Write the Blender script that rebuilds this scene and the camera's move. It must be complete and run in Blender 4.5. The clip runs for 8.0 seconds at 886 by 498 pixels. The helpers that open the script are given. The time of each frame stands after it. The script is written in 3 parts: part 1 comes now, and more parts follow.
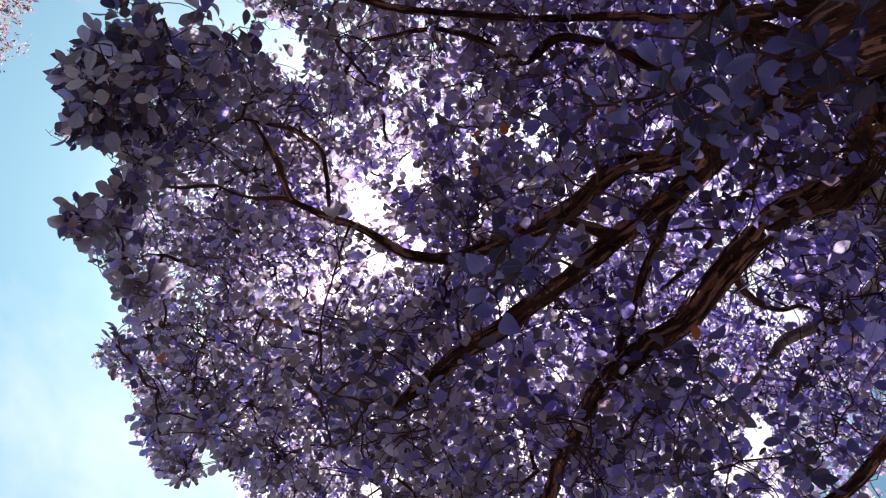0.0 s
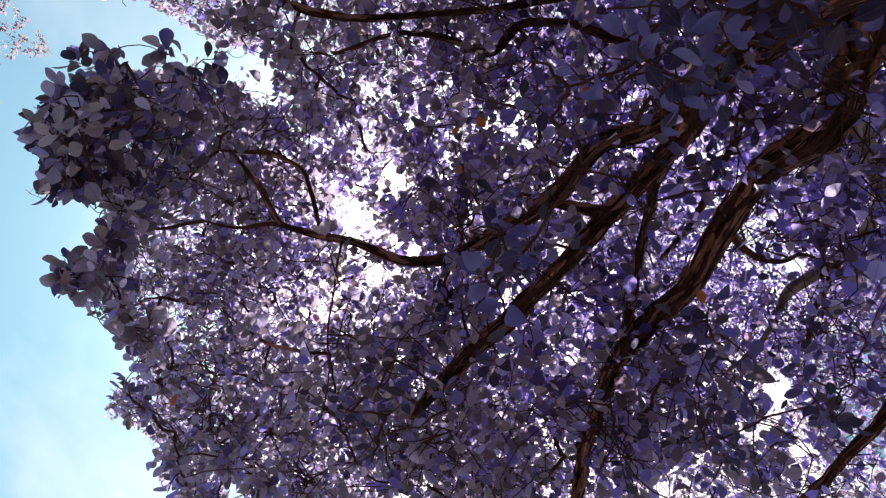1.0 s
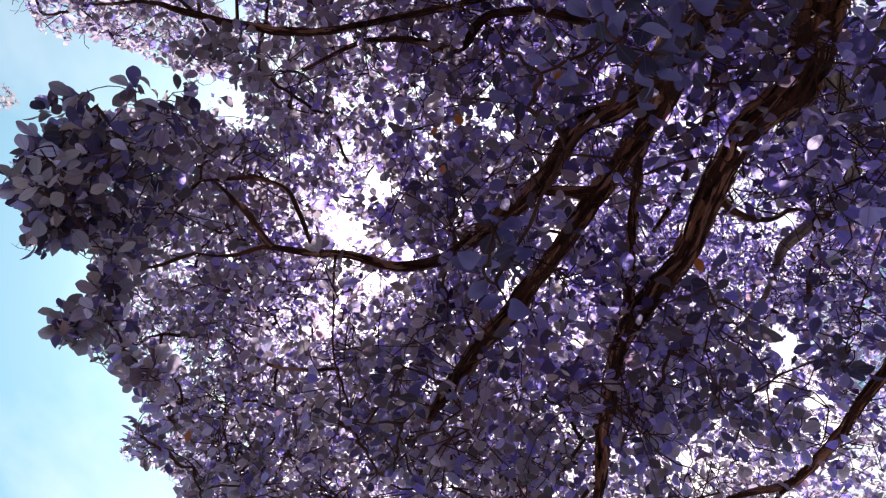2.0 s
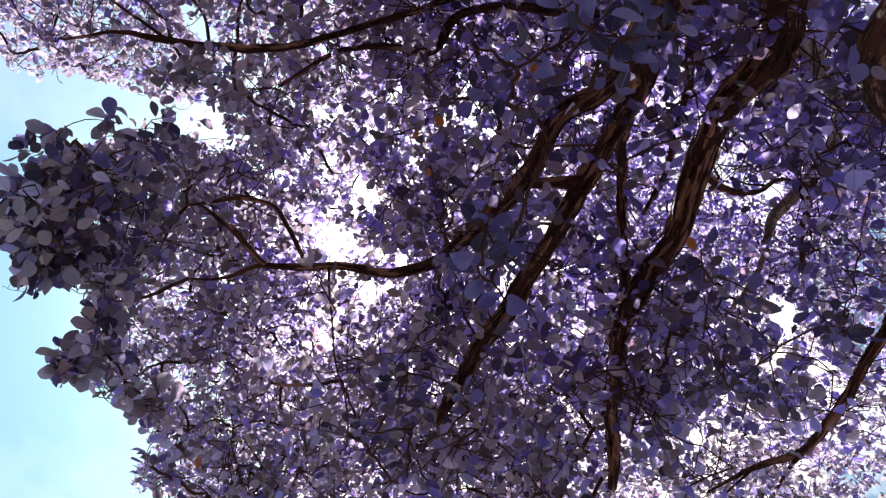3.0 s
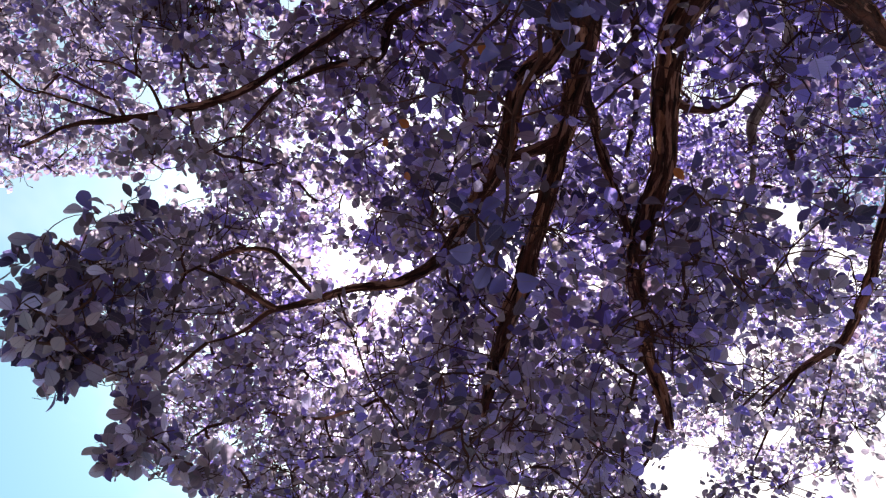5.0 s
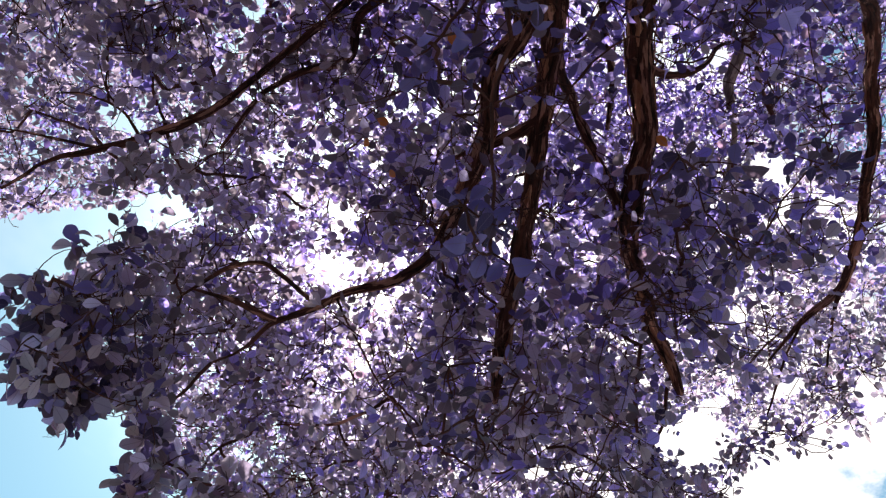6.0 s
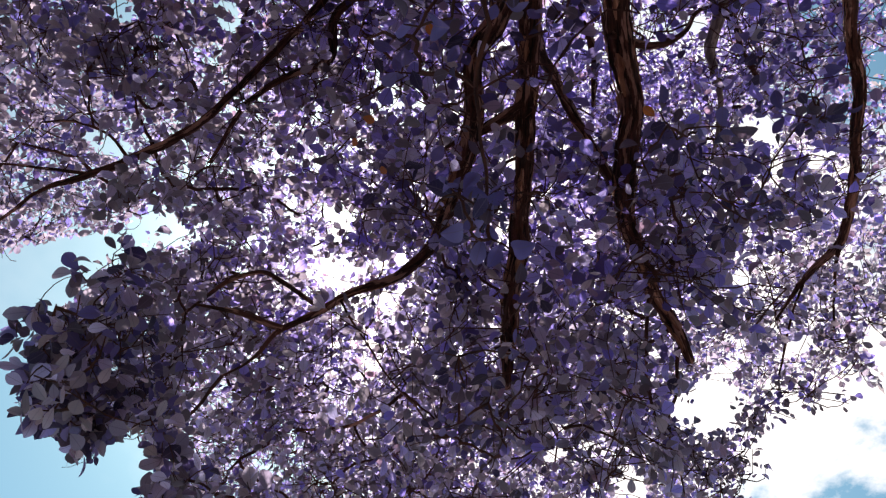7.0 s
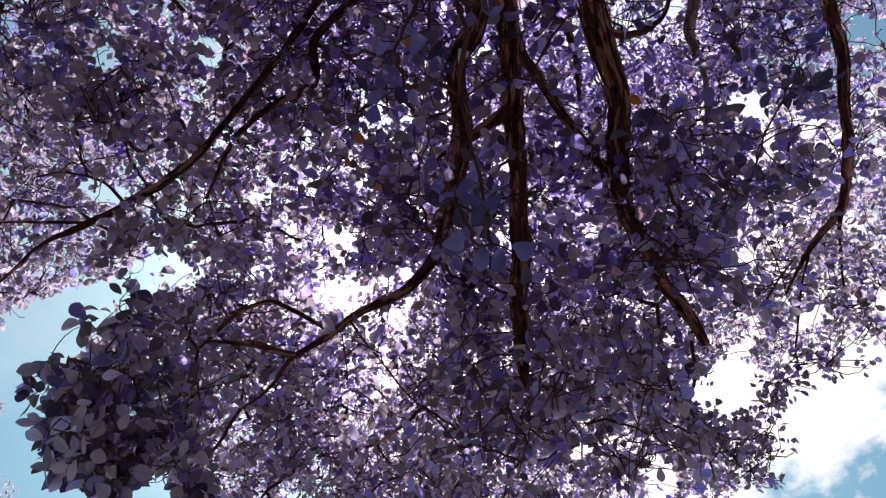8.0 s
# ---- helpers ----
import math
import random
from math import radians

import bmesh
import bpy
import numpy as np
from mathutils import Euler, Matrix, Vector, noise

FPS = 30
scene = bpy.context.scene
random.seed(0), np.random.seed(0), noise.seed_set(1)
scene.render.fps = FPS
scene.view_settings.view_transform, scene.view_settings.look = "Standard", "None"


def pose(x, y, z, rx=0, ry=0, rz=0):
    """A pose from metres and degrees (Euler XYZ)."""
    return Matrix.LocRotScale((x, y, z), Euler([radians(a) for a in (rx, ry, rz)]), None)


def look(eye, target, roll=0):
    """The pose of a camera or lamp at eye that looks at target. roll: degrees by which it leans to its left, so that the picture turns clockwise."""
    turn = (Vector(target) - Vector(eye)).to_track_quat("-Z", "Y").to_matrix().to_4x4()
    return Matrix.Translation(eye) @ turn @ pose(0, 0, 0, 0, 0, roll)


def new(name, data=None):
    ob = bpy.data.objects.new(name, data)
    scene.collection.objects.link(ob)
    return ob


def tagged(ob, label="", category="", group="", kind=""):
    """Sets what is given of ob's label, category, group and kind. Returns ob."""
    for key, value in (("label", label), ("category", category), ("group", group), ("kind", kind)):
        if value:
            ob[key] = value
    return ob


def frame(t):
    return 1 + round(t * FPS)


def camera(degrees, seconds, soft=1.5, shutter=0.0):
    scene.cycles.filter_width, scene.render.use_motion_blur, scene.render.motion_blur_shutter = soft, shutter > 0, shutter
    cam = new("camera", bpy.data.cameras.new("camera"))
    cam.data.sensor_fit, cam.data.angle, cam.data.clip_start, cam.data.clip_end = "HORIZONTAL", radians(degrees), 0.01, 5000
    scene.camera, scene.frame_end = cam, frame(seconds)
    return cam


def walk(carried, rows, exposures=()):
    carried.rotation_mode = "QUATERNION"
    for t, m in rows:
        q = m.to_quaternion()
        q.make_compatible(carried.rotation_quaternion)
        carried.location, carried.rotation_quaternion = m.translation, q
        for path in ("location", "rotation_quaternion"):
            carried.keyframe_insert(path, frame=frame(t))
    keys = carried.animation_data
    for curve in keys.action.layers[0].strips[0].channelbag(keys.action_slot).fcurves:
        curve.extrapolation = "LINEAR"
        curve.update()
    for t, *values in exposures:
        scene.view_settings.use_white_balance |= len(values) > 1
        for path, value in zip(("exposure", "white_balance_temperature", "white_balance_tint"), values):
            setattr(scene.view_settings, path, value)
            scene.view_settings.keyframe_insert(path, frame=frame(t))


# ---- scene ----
# A camera held by hand under the tree, looking up, that turns about its own axis.
cam = camera(64.0, 8.0, soft=1.25)
PATH = [
    (0.0, 0.005, 0.004, 1.592, 167.39, -19.22, -52.56),
    (0.5, 0.008, 0.008, 1.594, 166.22, -18.01, -48.27),
    (1.0, 0.005, 0.006, 1.600, 164.84, -16.85, -44.09),
    (1.5, 0.000, 0.005, 1.602, 163.55, -15.57, -40.11),
    (3.0, -0.003, 0.004, 1.605, 161.78, -12.03, -31.86),
    (3.5, -0.001, 0.002, 1.603, 160.93, -11.03, -28.74),
    (4.0, 0.000, 0.000, 1.600, 159.88, -9.11, -23.37),
    (4.5, -0.001, -0.008, 1.601, 159.22, -7.98, -19.62),
    (6.0, -0.004, -0.012, 1.605, 157.48, -3.86, -10.89),
    (6.5, -0.005, -0.010, 1.605, 156.89, -2.45, -7.77),
    (7.0, -0.003, -0.006, 1.601, 156.75, -1.60, -5.81),
    (7.5, -0.003, -0.012, 1.601, 157.03, -0.76, -3.73),
    (8.0, -0.001, -0.007, 1.600, 157.49, 0.59, 0.08),
]
walk(cam, [(t, pose(x, y, z, rx, ry, rz)) for t, x, y, z, rx, ry, rz in PATH],
     [(0.0, 1.47, 7000, 14), (2.0, 1.58, 7000, 14), (4.0, 1.76, 7000, 14), (6.0, 1.60, 7000, 13), (8.0, 1.30, 7000, 13)])

# ---- light: high sun seen through the crown, pale blue-green sky with thin cloud ----
SUN = Vector((-0.0458, 0.4121, 0.9100)).normalized()
EL, AZ = math.asin(SUN.z), math.atan2(SUN.x, SUN.y)


def link(tree, a, b):
    tree.links.new(a, b)


def maths(tree, op, a, b=None, c=None, clamp=False):
    n = tree.nodes.new("ShaderNodeMath")
    n.operation, n.use_clamp = op, clamp
    for i, v in enumerate((a, b, c)):
        if v is None:
            continue
        if isinstance(v, (int, float)):
            n.inputs[i].default_value = v
        else:
            link(tree, v, n.inputs[i])
    return n.outputs[0]


def vmath(tree, op, a, b=None):
    n = tree.nodes.new("ShaderNodeVectorMath")
    n.operation = op
    for i, v in enumerate((a, b)):
        if v is None:
            continue
        if isinstance(v, (tuple, Vector)):
            n.inputs[i].default_value = v
        else:
            link(tree, v, n.inputs[i])
    return n


def mix(tree, f, a, b, kind="MIX"):
    n = tree.nodes.new("ShaderNodeMix")
    n.data_type, n.blend_type = "RGBA", kind
    for i, v in ((0, f), (6, a), (7, b)):
        if isinstance(v, (int, float)):
            n.inputs[i].default_value = v
        elif isinstance(v, tuple):
            n.inputs[i].default_value = (*v, 1)
        else:
            link(tree, v, n.inputs[i])
    return n.outputs[2]


def noisy(tree, vec, scale, detail=4.0, rough=0.55):
    n = tree.nodes.new("ShaderNodeTexNoise")
    n.inputs["Scale"].default_value, n.inputs["Detail"].default_value = scale, detail
    n.inputs["Roughness"].default_value = rough
    if vec is not None:
        link(tree, vec, n.inputs["Vector"])
    return n.outputs["Fac"]


def ramp(tree, f, stops, kind="LINEAR"):
    n = tree.nodes.new("ShaderNodeValToRGB")
    e = n.color_ramp.elements
    while len(e) < len(stops):
        e.new(0.5)
    n.color_ramp.interpolation = kind
    for el, (at, col) in zip(e, stops):
        el.position, el.color = at, (*col, 1)
    link(tree, f, n.inputs[0])
    return n.outputs[0]


SKY_STRENGTH, SKY_TINT, CLOUD, GLOW = 0.066, (0.54, 0.90, 0.89), (8.4, 8.4, 8.7), (16.0, 15.2, 15.2)


def make_sky():
    world = bpy.data.worlds.new("sky")
    scene.world, world.use_nodes = world, True
    t = world.node_tree
    t.nodes.clear()
    sky = t.nodes.new("ShaderNodeTexSky")
    sky.sky_type, sky.sun_disc = "NISHITA", False
    sky.sun_elevation, sky.sun_rotation = EL, AZ
    sky.air_density, sky.dust_density = 1.0, 1.5
    co = t.nodes.new("ShaderNodeTexCoord").outputs["Generated"]
    base = mix(t, 1.0, sky.outputs[0], SKY_TINT, "MULTIPLY")
    # cloud layer: the direction laid out on a flat sheet overhead
    parts = t.nodes.new("ShaderNodeSeparateXYZ")
    link(t, co, parts.inputs[0])
    up = maths(t, "MAXIMUM", parts.outputs[2], 0.12)
    flat = t.nodes.new("ShaderNodeCombineXYZ")
    link(t, maths(t, "DIVIDE", parts.outputs[0], up), flat.inputs[0])
    link(t, maths(t, "DIVIDE", parts.outputs[1], up), flat.inputs[1])
    bank = vmath(t, "LENGTH", vmath(t, "SUBTRACT", flat.outputs[0], (0.30, 0.58, 0.0)).outputs[0]).outputs["Value"]
    bank = maths(t, "SUBTRACT", 0.55, bank)
    low = vmath(t, "LENGTH", vmath(t, "SUBTRACT", flat.outputs[0], (-0.10, 1.40, 0.0)).outputs[0]).outputs["Value"]
    low = maths(t, "MULTIPLY", maths(t, "SUBTRACT", 0.55, low), 0.2)
    puff = maths(t, "SUBTRACT", noisy(t, flat.outputs[0], 4.2, 6.0, 0.6), 0.5)
    thin = maths(t, "SUBTRACT", noisy(t, flat.outputs[0], 1.4, 5.0, 0.6), 0.5)
    f = maths(t, "ADD", maths(t, "MULTIPLY", bank, 3.0), maths(t, "MULTIPLY", puff, 2.0))
    veil = vmath(t, "LENGTH", vmath(t, "SUBTRACT", flat.outputs[0], (0.12, 0.05, 0.0)).outputs[0]).outputs["Value"]
    veil = maths(t, "ADD", maths(t, "SUBTRACT", 0.36, veil), maths(t, "MULTIPLY", puff, 0.8))
    f = maths(t, "MAXIMUM", f, veil)
    f = maths(t, "MAXIMUM", f, maths(t, "ADD", maths(t, "MULTIPLY", thin, 0.36), maths(t, "MINIMUM", maths(t, "MAXIMUM", low, 0.0), 0.07)))
    f = maths(t, "MULTIPLY", maths(t, "MINIMUM", maths(t, "MAXIMUM", f, 0.0), 0.33), 3.0)
    col = mix(t, f, base, CLOUD)
    # the bright haze round the sun
    near = vmath(t, "DOT_PRODUCT", co, tuple(SUN)).outputs["Value"]
    near = maths(t, "MAXIMUM", near, 0.0)
    halo = maths(t, "MULTIPLY", maths(t, "POWER", near, 36.0), 0.55)
    disc = maths(t, "MULTIPLY", maths(t, "POWER", near, 12000.0), 12.0)
    glow = maths(t, "ADD", halo, disc)
    lit = t.nodes.new("ShaderNodeVectorMath")
    lit.operation = "MULTIPLY_ADD"
    rgb = t.nodes.new("ShaderNodeCombineXYZ")
    for i in range(3):
        link(t, glow, rgb.inputs[i])
    link(t, rgb.outputs[0], lit.inputs[0])
    lit.inputs[1].default_value = GLOW
    link(t, col, lit.inputs[2])
    bg = t.nodes.new("ShaderNodeBackground")
    bg.inputs[1].default_value = SKY_STRENGTH
    link(t, lit.outputs[0], bg.inputs[0])
    out = t.nodes.new("ShaderNodeOutputWorld")
    link(t, bg.outputs[0], out.inputs[0])


make_sky()
sun = new("sun", bpy.data.lights.new("sun", "SUN"))
sun.data.energy, sun.data.angle, sun.data.color = 5.0, radians(0.5), (1.0, 0.97, 0.93)
sun.matrix_world = look(SUN * 30, (0, 0, 0))


# ---- materials ----
def material(name):
    m = bpy.data.materials.new(name)
    m.use_nodes = True
    t = m.node_tree
    t.nodes.clear()
    out = t.nodes.new("ShaderNodeOutputMaterial")
    return m, t, out


def principled(t, color, rough=0.6, spec=0.3):
    p = t.nodes.new("ShaderNodeBsdfPrincipled")
    if isinstance(color, tuple):
        p.inputs["Base Color"].default_value = (*color, 1)
    else:
        link(t, color, p.inputs["Base Color"])
    if isinstance(rough, float):
        p.inputs["Roughness"].default_value = rough
    else:
        link(t, rough, p.inputs["Roughness"])
    p.inputs["Specular IOR Level"].default_value = spec
    return p


def bumped(t, p, height, strength, distance):
    b = t.nodes.new("ShaderNodeBump")
    b.inputs["Strength"].default_value, b.inputs["Distance"].default_value = strength, distance
    link(t, height, b.inputs["Height"])
    link(t, b.outputs[0], p.inputs["Normal"])


def leaf_material(name, face, glow, share=0.5):
    """A thin leaf. face: colours of its surface, from leaf to leaf; glow: colours of the light that comes through it."""
    m, t, out = material(name)
    at = t.nodes.new("ShaderNodeAttribute")
    at.attribute_name = "leaf"
    axes = t.nodes.new("ShaderNodeSeparateXYZ")
    link(t, at.outputs["Vector"], axes.inputs[0])
    isle = t.nodes.new("ShaderNodeNewGeometry").outputs["Random Per Island"]
    each = t.nodes.new("ShaderNodeObjectInfo").outputs["Random"]
    rnd = maths(t, "FRACT", maths(t, "ADD", isle, each))
    place = t.nodes.new("ShaderNodeTexCoord").outputs["Object"]
    blotch = noisy(t, at.outputs["Vector"], 3.0, 3.0)
    # pale midrib and slanting side veins
    side = maths(t, "ABSOLUTE", axes.outputs[0])
    rib = maths(t, "LESS_THAN", side, 0.016)
    wave = maths(t, "SINE", maths(t, "MULTIPLY", maths(t, "SUBTRACT", axes.outputs[1], maths(t, "MULTIPLY", side, 0.7)), 56.0))
    vein = maths(t, "GREATER_THAN", wave, 0.93)
    mark = maths(t, "MAXIMUM", rib, maths(t, "MULTIPLY", vein, 0.45))
    n = len(face)
    col = ramp(t, rnd, [(i / n, c) for i, c in enumerate(face)], "CONSTANT")
    col = mix(t, maths(t, "MULTIPLY", blotch, 0.5), col, (0.6, 0.55, 0.6), "MULTIPLY")
    col = mix(t, maths(t, "MULTIPLY", mark, 0.35), col, (0.30, 0.24, 0.34))
    p = principled(t, col, 0.55, 0.25)
    bumped(t, p, maths(t, "ADD", maths(t, "MULTIPLY", mark, 0.6), blotch), 0.35, 0.002)
    through_col = ramp(t, rnd, [(i / n, c) for i, c in enumerate(glow)], "CONSTANT")
    through_col = mix(t, maths(t, "MULTIPLY", mark, 0.5), through_col, (0.10, 0.07, 0.14))
    tr = t.nodes.new("ShaderNodeBsdfTranslucent")
    link(t, through_col, tr.inputs[0])
    ms = t.nodes.new("ShaderNodeMixShader")
    ms.inputs[0].default_value = share
    link(t, p.outputs[0], ms.inputs[1])
    link(t, tr.outputs[0], ms.inputs[2])
    link(t, ms.outputs[0], out.inputs[0])
    return m


# leaf tones spread wide: backlit and shaded leaves put into the colours
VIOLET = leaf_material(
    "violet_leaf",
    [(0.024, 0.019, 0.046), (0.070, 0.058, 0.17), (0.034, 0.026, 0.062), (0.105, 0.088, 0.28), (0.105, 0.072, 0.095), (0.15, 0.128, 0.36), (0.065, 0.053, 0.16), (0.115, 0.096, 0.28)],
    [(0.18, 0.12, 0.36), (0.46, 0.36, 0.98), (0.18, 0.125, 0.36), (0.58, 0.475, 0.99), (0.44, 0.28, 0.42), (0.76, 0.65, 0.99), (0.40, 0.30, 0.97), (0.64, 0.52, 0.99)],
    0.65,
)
# mauve leaves, greyed and lightened to hold the sun's haze in their colour
HAZED_MAUVE = leaf_material(
    "hazed_mauve_leaf",
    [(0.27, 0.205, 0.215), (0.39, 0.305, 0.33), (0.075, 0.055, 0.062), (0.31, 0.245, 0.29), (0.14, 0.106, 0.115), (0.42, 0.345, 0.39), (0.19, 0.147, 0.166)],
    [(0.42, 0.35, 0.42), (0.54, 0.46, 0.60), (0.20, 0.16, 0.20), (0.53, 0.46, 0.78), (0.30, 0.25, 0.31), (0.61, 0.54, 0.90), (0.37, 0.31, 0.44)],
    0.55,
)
# darker copy of the leaf: shade under the crown put into its colour
SHADE_NAVY = leaf_material(
    "shade_navy_leaf",
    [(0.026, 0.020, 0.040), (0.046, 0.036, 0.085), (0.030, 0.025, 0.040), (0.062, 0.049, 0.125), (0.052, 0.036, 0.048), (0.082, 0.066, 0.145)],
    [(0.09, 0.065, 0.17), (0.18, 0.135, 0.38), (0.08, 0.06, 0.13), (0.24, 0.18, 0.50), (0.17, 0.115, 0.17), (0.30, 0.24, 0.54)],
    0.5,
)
# paler copy for high leaves: sunlight put into the leaf colour
SUNLIT_LILAC = leaf_material(
    "sunlit_lilac_leaf",
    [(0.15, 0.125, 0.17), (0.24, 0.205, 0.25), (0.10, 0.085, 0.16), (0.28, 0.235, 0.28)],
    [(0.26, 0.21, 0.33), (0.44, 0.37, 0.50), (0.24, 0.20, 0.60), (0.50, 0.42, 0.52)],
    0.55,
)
# leaves of the trees around, with sun and haze put into the colour
SUN_PALED = leaf_material(
    "sun_paled_lilac_leaf",
    [(0.22, 0.195, 0.22), (0.28, 0.24, 0.26), (0.19, 0.17, 0.215), (0.31, 0.265, 0.275)],
    [(0.29, 0.26, 0.33), (0.34, 0.295, 0.345), (0.26, 0.24, 0.36), (0.37, 0.32, 0.34)],
)
RUST = leaf_material(
    "withered_leaf",
    [(0.36, 0.115, 0.030), (0.40, 0.135, 0.04), (0.30, 0.10, 0.035), (0.34, 0.12, 0.05)],
    [(0.62, 0.19, 0.04), (0.66, 0.22, 0.05), (0.55, 0.17, 0.05), (0.60, 0.20, 0.06)],
    0.45,
)


def bark_material(name, dark, mid, flake, flakes):
    m, t, out = material(name)
    at = t.nodes.new("ShaderNodeAttribute")
    at.attribute_name = "bark"
    long = t.nodes.new("ShaderNodeMapping")
    long.inputs["Scale"].default_value = (1, 1, 0.14)
    link(t, at.outputs["Vector"], long.inputs[0])
    ridge = noisy(t, long.outputs[0], 60.0, 6.0, 0.72)
    grain = noisy(t, long.outputs[0], 240.0, 4.0, 0.6)
    patch = noisy(t, long.outputs[0], 44.0, 5.0, 0.6)
    area = noisy(t, at.outputs["Vector"], 7.0, 3.0, 0.55)
    spot = noisy(t, at.outputs["Vector"], 9.0, 4.0, 0.6)
    col = ramp(t, ridge, [(0.40, dark), (0.66, mid)])
    col = mix(t, maths(t, "MULTIPLY", grain, 0.55), col, (0.45, 0.38, 0.36), "MULTIPLY")
    # pale strips where the outer bark has come off, in some stretches more than in others
    edge = maths(t, "ADD", patch, maths(t, "MULTIPLY", maths(t, "SUBTRACT", area, 0.5), 0.5))
    f = maths(t, "MULTIPLY", maths(t, "SUBTRACT", edge, flakes), 22.0, clamp=True)
    col = mix(t, f, col, mix(t, grain, flake, mid))
    col = mix(t, maths(t, "MULTIPLY", maths(t, "SUBTRACT", spot, 0.58), 3.0, clamp=True), col, (0.10, 0.085, 0.085))
    p = principled(t, col, 0.85, 0.2)
    h = maths(t, "ADD", maths(t, "MULTIPLY", ridge, 1.0), maths(t, "MULTIPLY", grain, 0.25))
    bumped(t, p, maths(t, "SUBTRACT", h, maths(t, "MULTIPLY", f, 0.35)), 1.0, 0.02)
    link(t, p.outputs[0], out.inputs[0])
    return m


BARK = bark_material("red_brown_bark", (0.022, 0.010, 0.009), (0.19, 0.072, 0.055), (0.66, 0.37, 0.30), 0.55)
FLAKE = bark_material("peeling_bark", (0.22, 0.085, 0.055), (0.62, 0.30, 0.20), (0.78, 0.48, 0.36), 0.58)
PALE_BARK = bark_material("pale_scaly_bark", (0.16, 0.12, 0.11), (0.50, 0.41, 0.37), (0.62, 0.53, 0.48), 0.55)
TWIG = bark_material("dark_twig_bark", (0.050, 0.022, 0.020), (0.19, 0.075, 0.058), (0.20, 0.11, 0.08), 0.66)


def ground_material():
    m, t, out = material("leaf_litter_and_grass")
    co = t.nodes.new("ShaderNodeTexCoord").outputs["Object"]
    big, mid, fine = noisy(t, co, 0.35, 4.0), noisy(t, co, 2.6, 6.0, 0.65), noisy(t, co, 60.0, 3.0)
    col = ramp(t, mid, [(0.35, (0.11, 0.083, 0.068)), (0.62, (0.175, 0.145, 0.135))])
    col = mix(t, big, col, (0.135, 0.113, 0.115))
    col = mix(t, maths(t, "MULTIPLY", fine, 0.6), col, (0.5, 0.5, 0.5), "MULTIPLY")
    p = principled(t, col, 0.95, 0.1)
    bumped(t, p, maths(t, "ADD", mid, maths(t, "MULTIPLY", fine, 0.4)), 0.7, 0.03)
    link(t, p.outputs[0], out.inputs[0])
    return m


GROUND = ground_material()


# ---- mesh helpers ----
def array_mesh(name, verts, faces, mat, attr=None, values=None, smooth=True):
    """A mesh from arrays of corners and of triangles."""
    me = bpy.data.meshes.new(name)
    verts, faces = np.asarray(verts, np.float32), np.asarray(faces, np.int32)
    me.vertices.add(len(verts))
    me.vertices.foreach_set("co", verts.ravel())
    me.loops.add(faces.size)
    me.loops.foreach_set("vertex_index", faces.ravel())
    me.polygons.add(len(faces))
    me.polygons.foreach_set("loop_start", np.arange(0, faces.size, faces.shape[1], dtype=np.int32))
    me.polygons.foreach_set("use_smooth", np.full(len(faces), smooth))
    me.materials.append(mat)
    me.update(calc_edges=True)
    me.validate()
    if attr:
        a = me.attributes.new(attr, "FLOAT_VECTOR", "POINT")
        a.data.foreach_set("vector", np.asarray(values, np.float32).ravel())
    return me


def part(name, me, parent, label="", kind=""):
    ob = new(name, me)
    ob.parent = parent
    return tagged(ob, label=label, kind=kind)


def thing(name, label, category, at=(0, 0, 0), group="", kind=""):
    ob = new(name)
    ob.location = at
    return tagged(ob, label, category, group, kind)


def smooth_line(points, step):
    """Catmull-Rom through rows of x, y, z, radius, at about that step."""
    p = np.asarray(points, float)
    p = np.vstack([2 * p[0] - p[1], p, 2 * p[-1] - p[-2]])
    out = []
    for i in range(1, len(p) - 2):
        n = max(2, int(np.linalg.norm(p[i + 1, :3] - p[i, :3]) / step))
        s = np.linspace(0, 1, n, endpoint=False)[:, None]
        a, b, c, d = p[i - 1], p[i], p[i + 1], p[i + 2]
        out.append(0.5 * (2 * b + (c - a) * s + (2 * a - 5 * b + 4 * c - d) * s**2 + (3 * b - a - 3 * c + d) * s**3))
    out = np.vstack([*out, p[-2:-1]])
    out[:, 3] = np.maximum(out[:, 3], 0.0012)
    return out


def crooked(line, amount, seed):
    """The line with small kinks, least at its ends."""
    out = line.copy()
    d = np.r_[0, np.cumsum(np.linalg.norm(np.diff(line[:, :3], axis=0), axis=1))]
    for k, s in enumerate(d):
        a = amount * min(1, s * 6, (d[-1] - s) * 6 + 0.2)
        out[k, :3] += a * np.array(noise.noise_vector(Vector((s * 5.5, seed, 0)))) + 0.4 * a * np.array(noise.noise_vector(Vector((s * 16, seed, 4))))
    return out


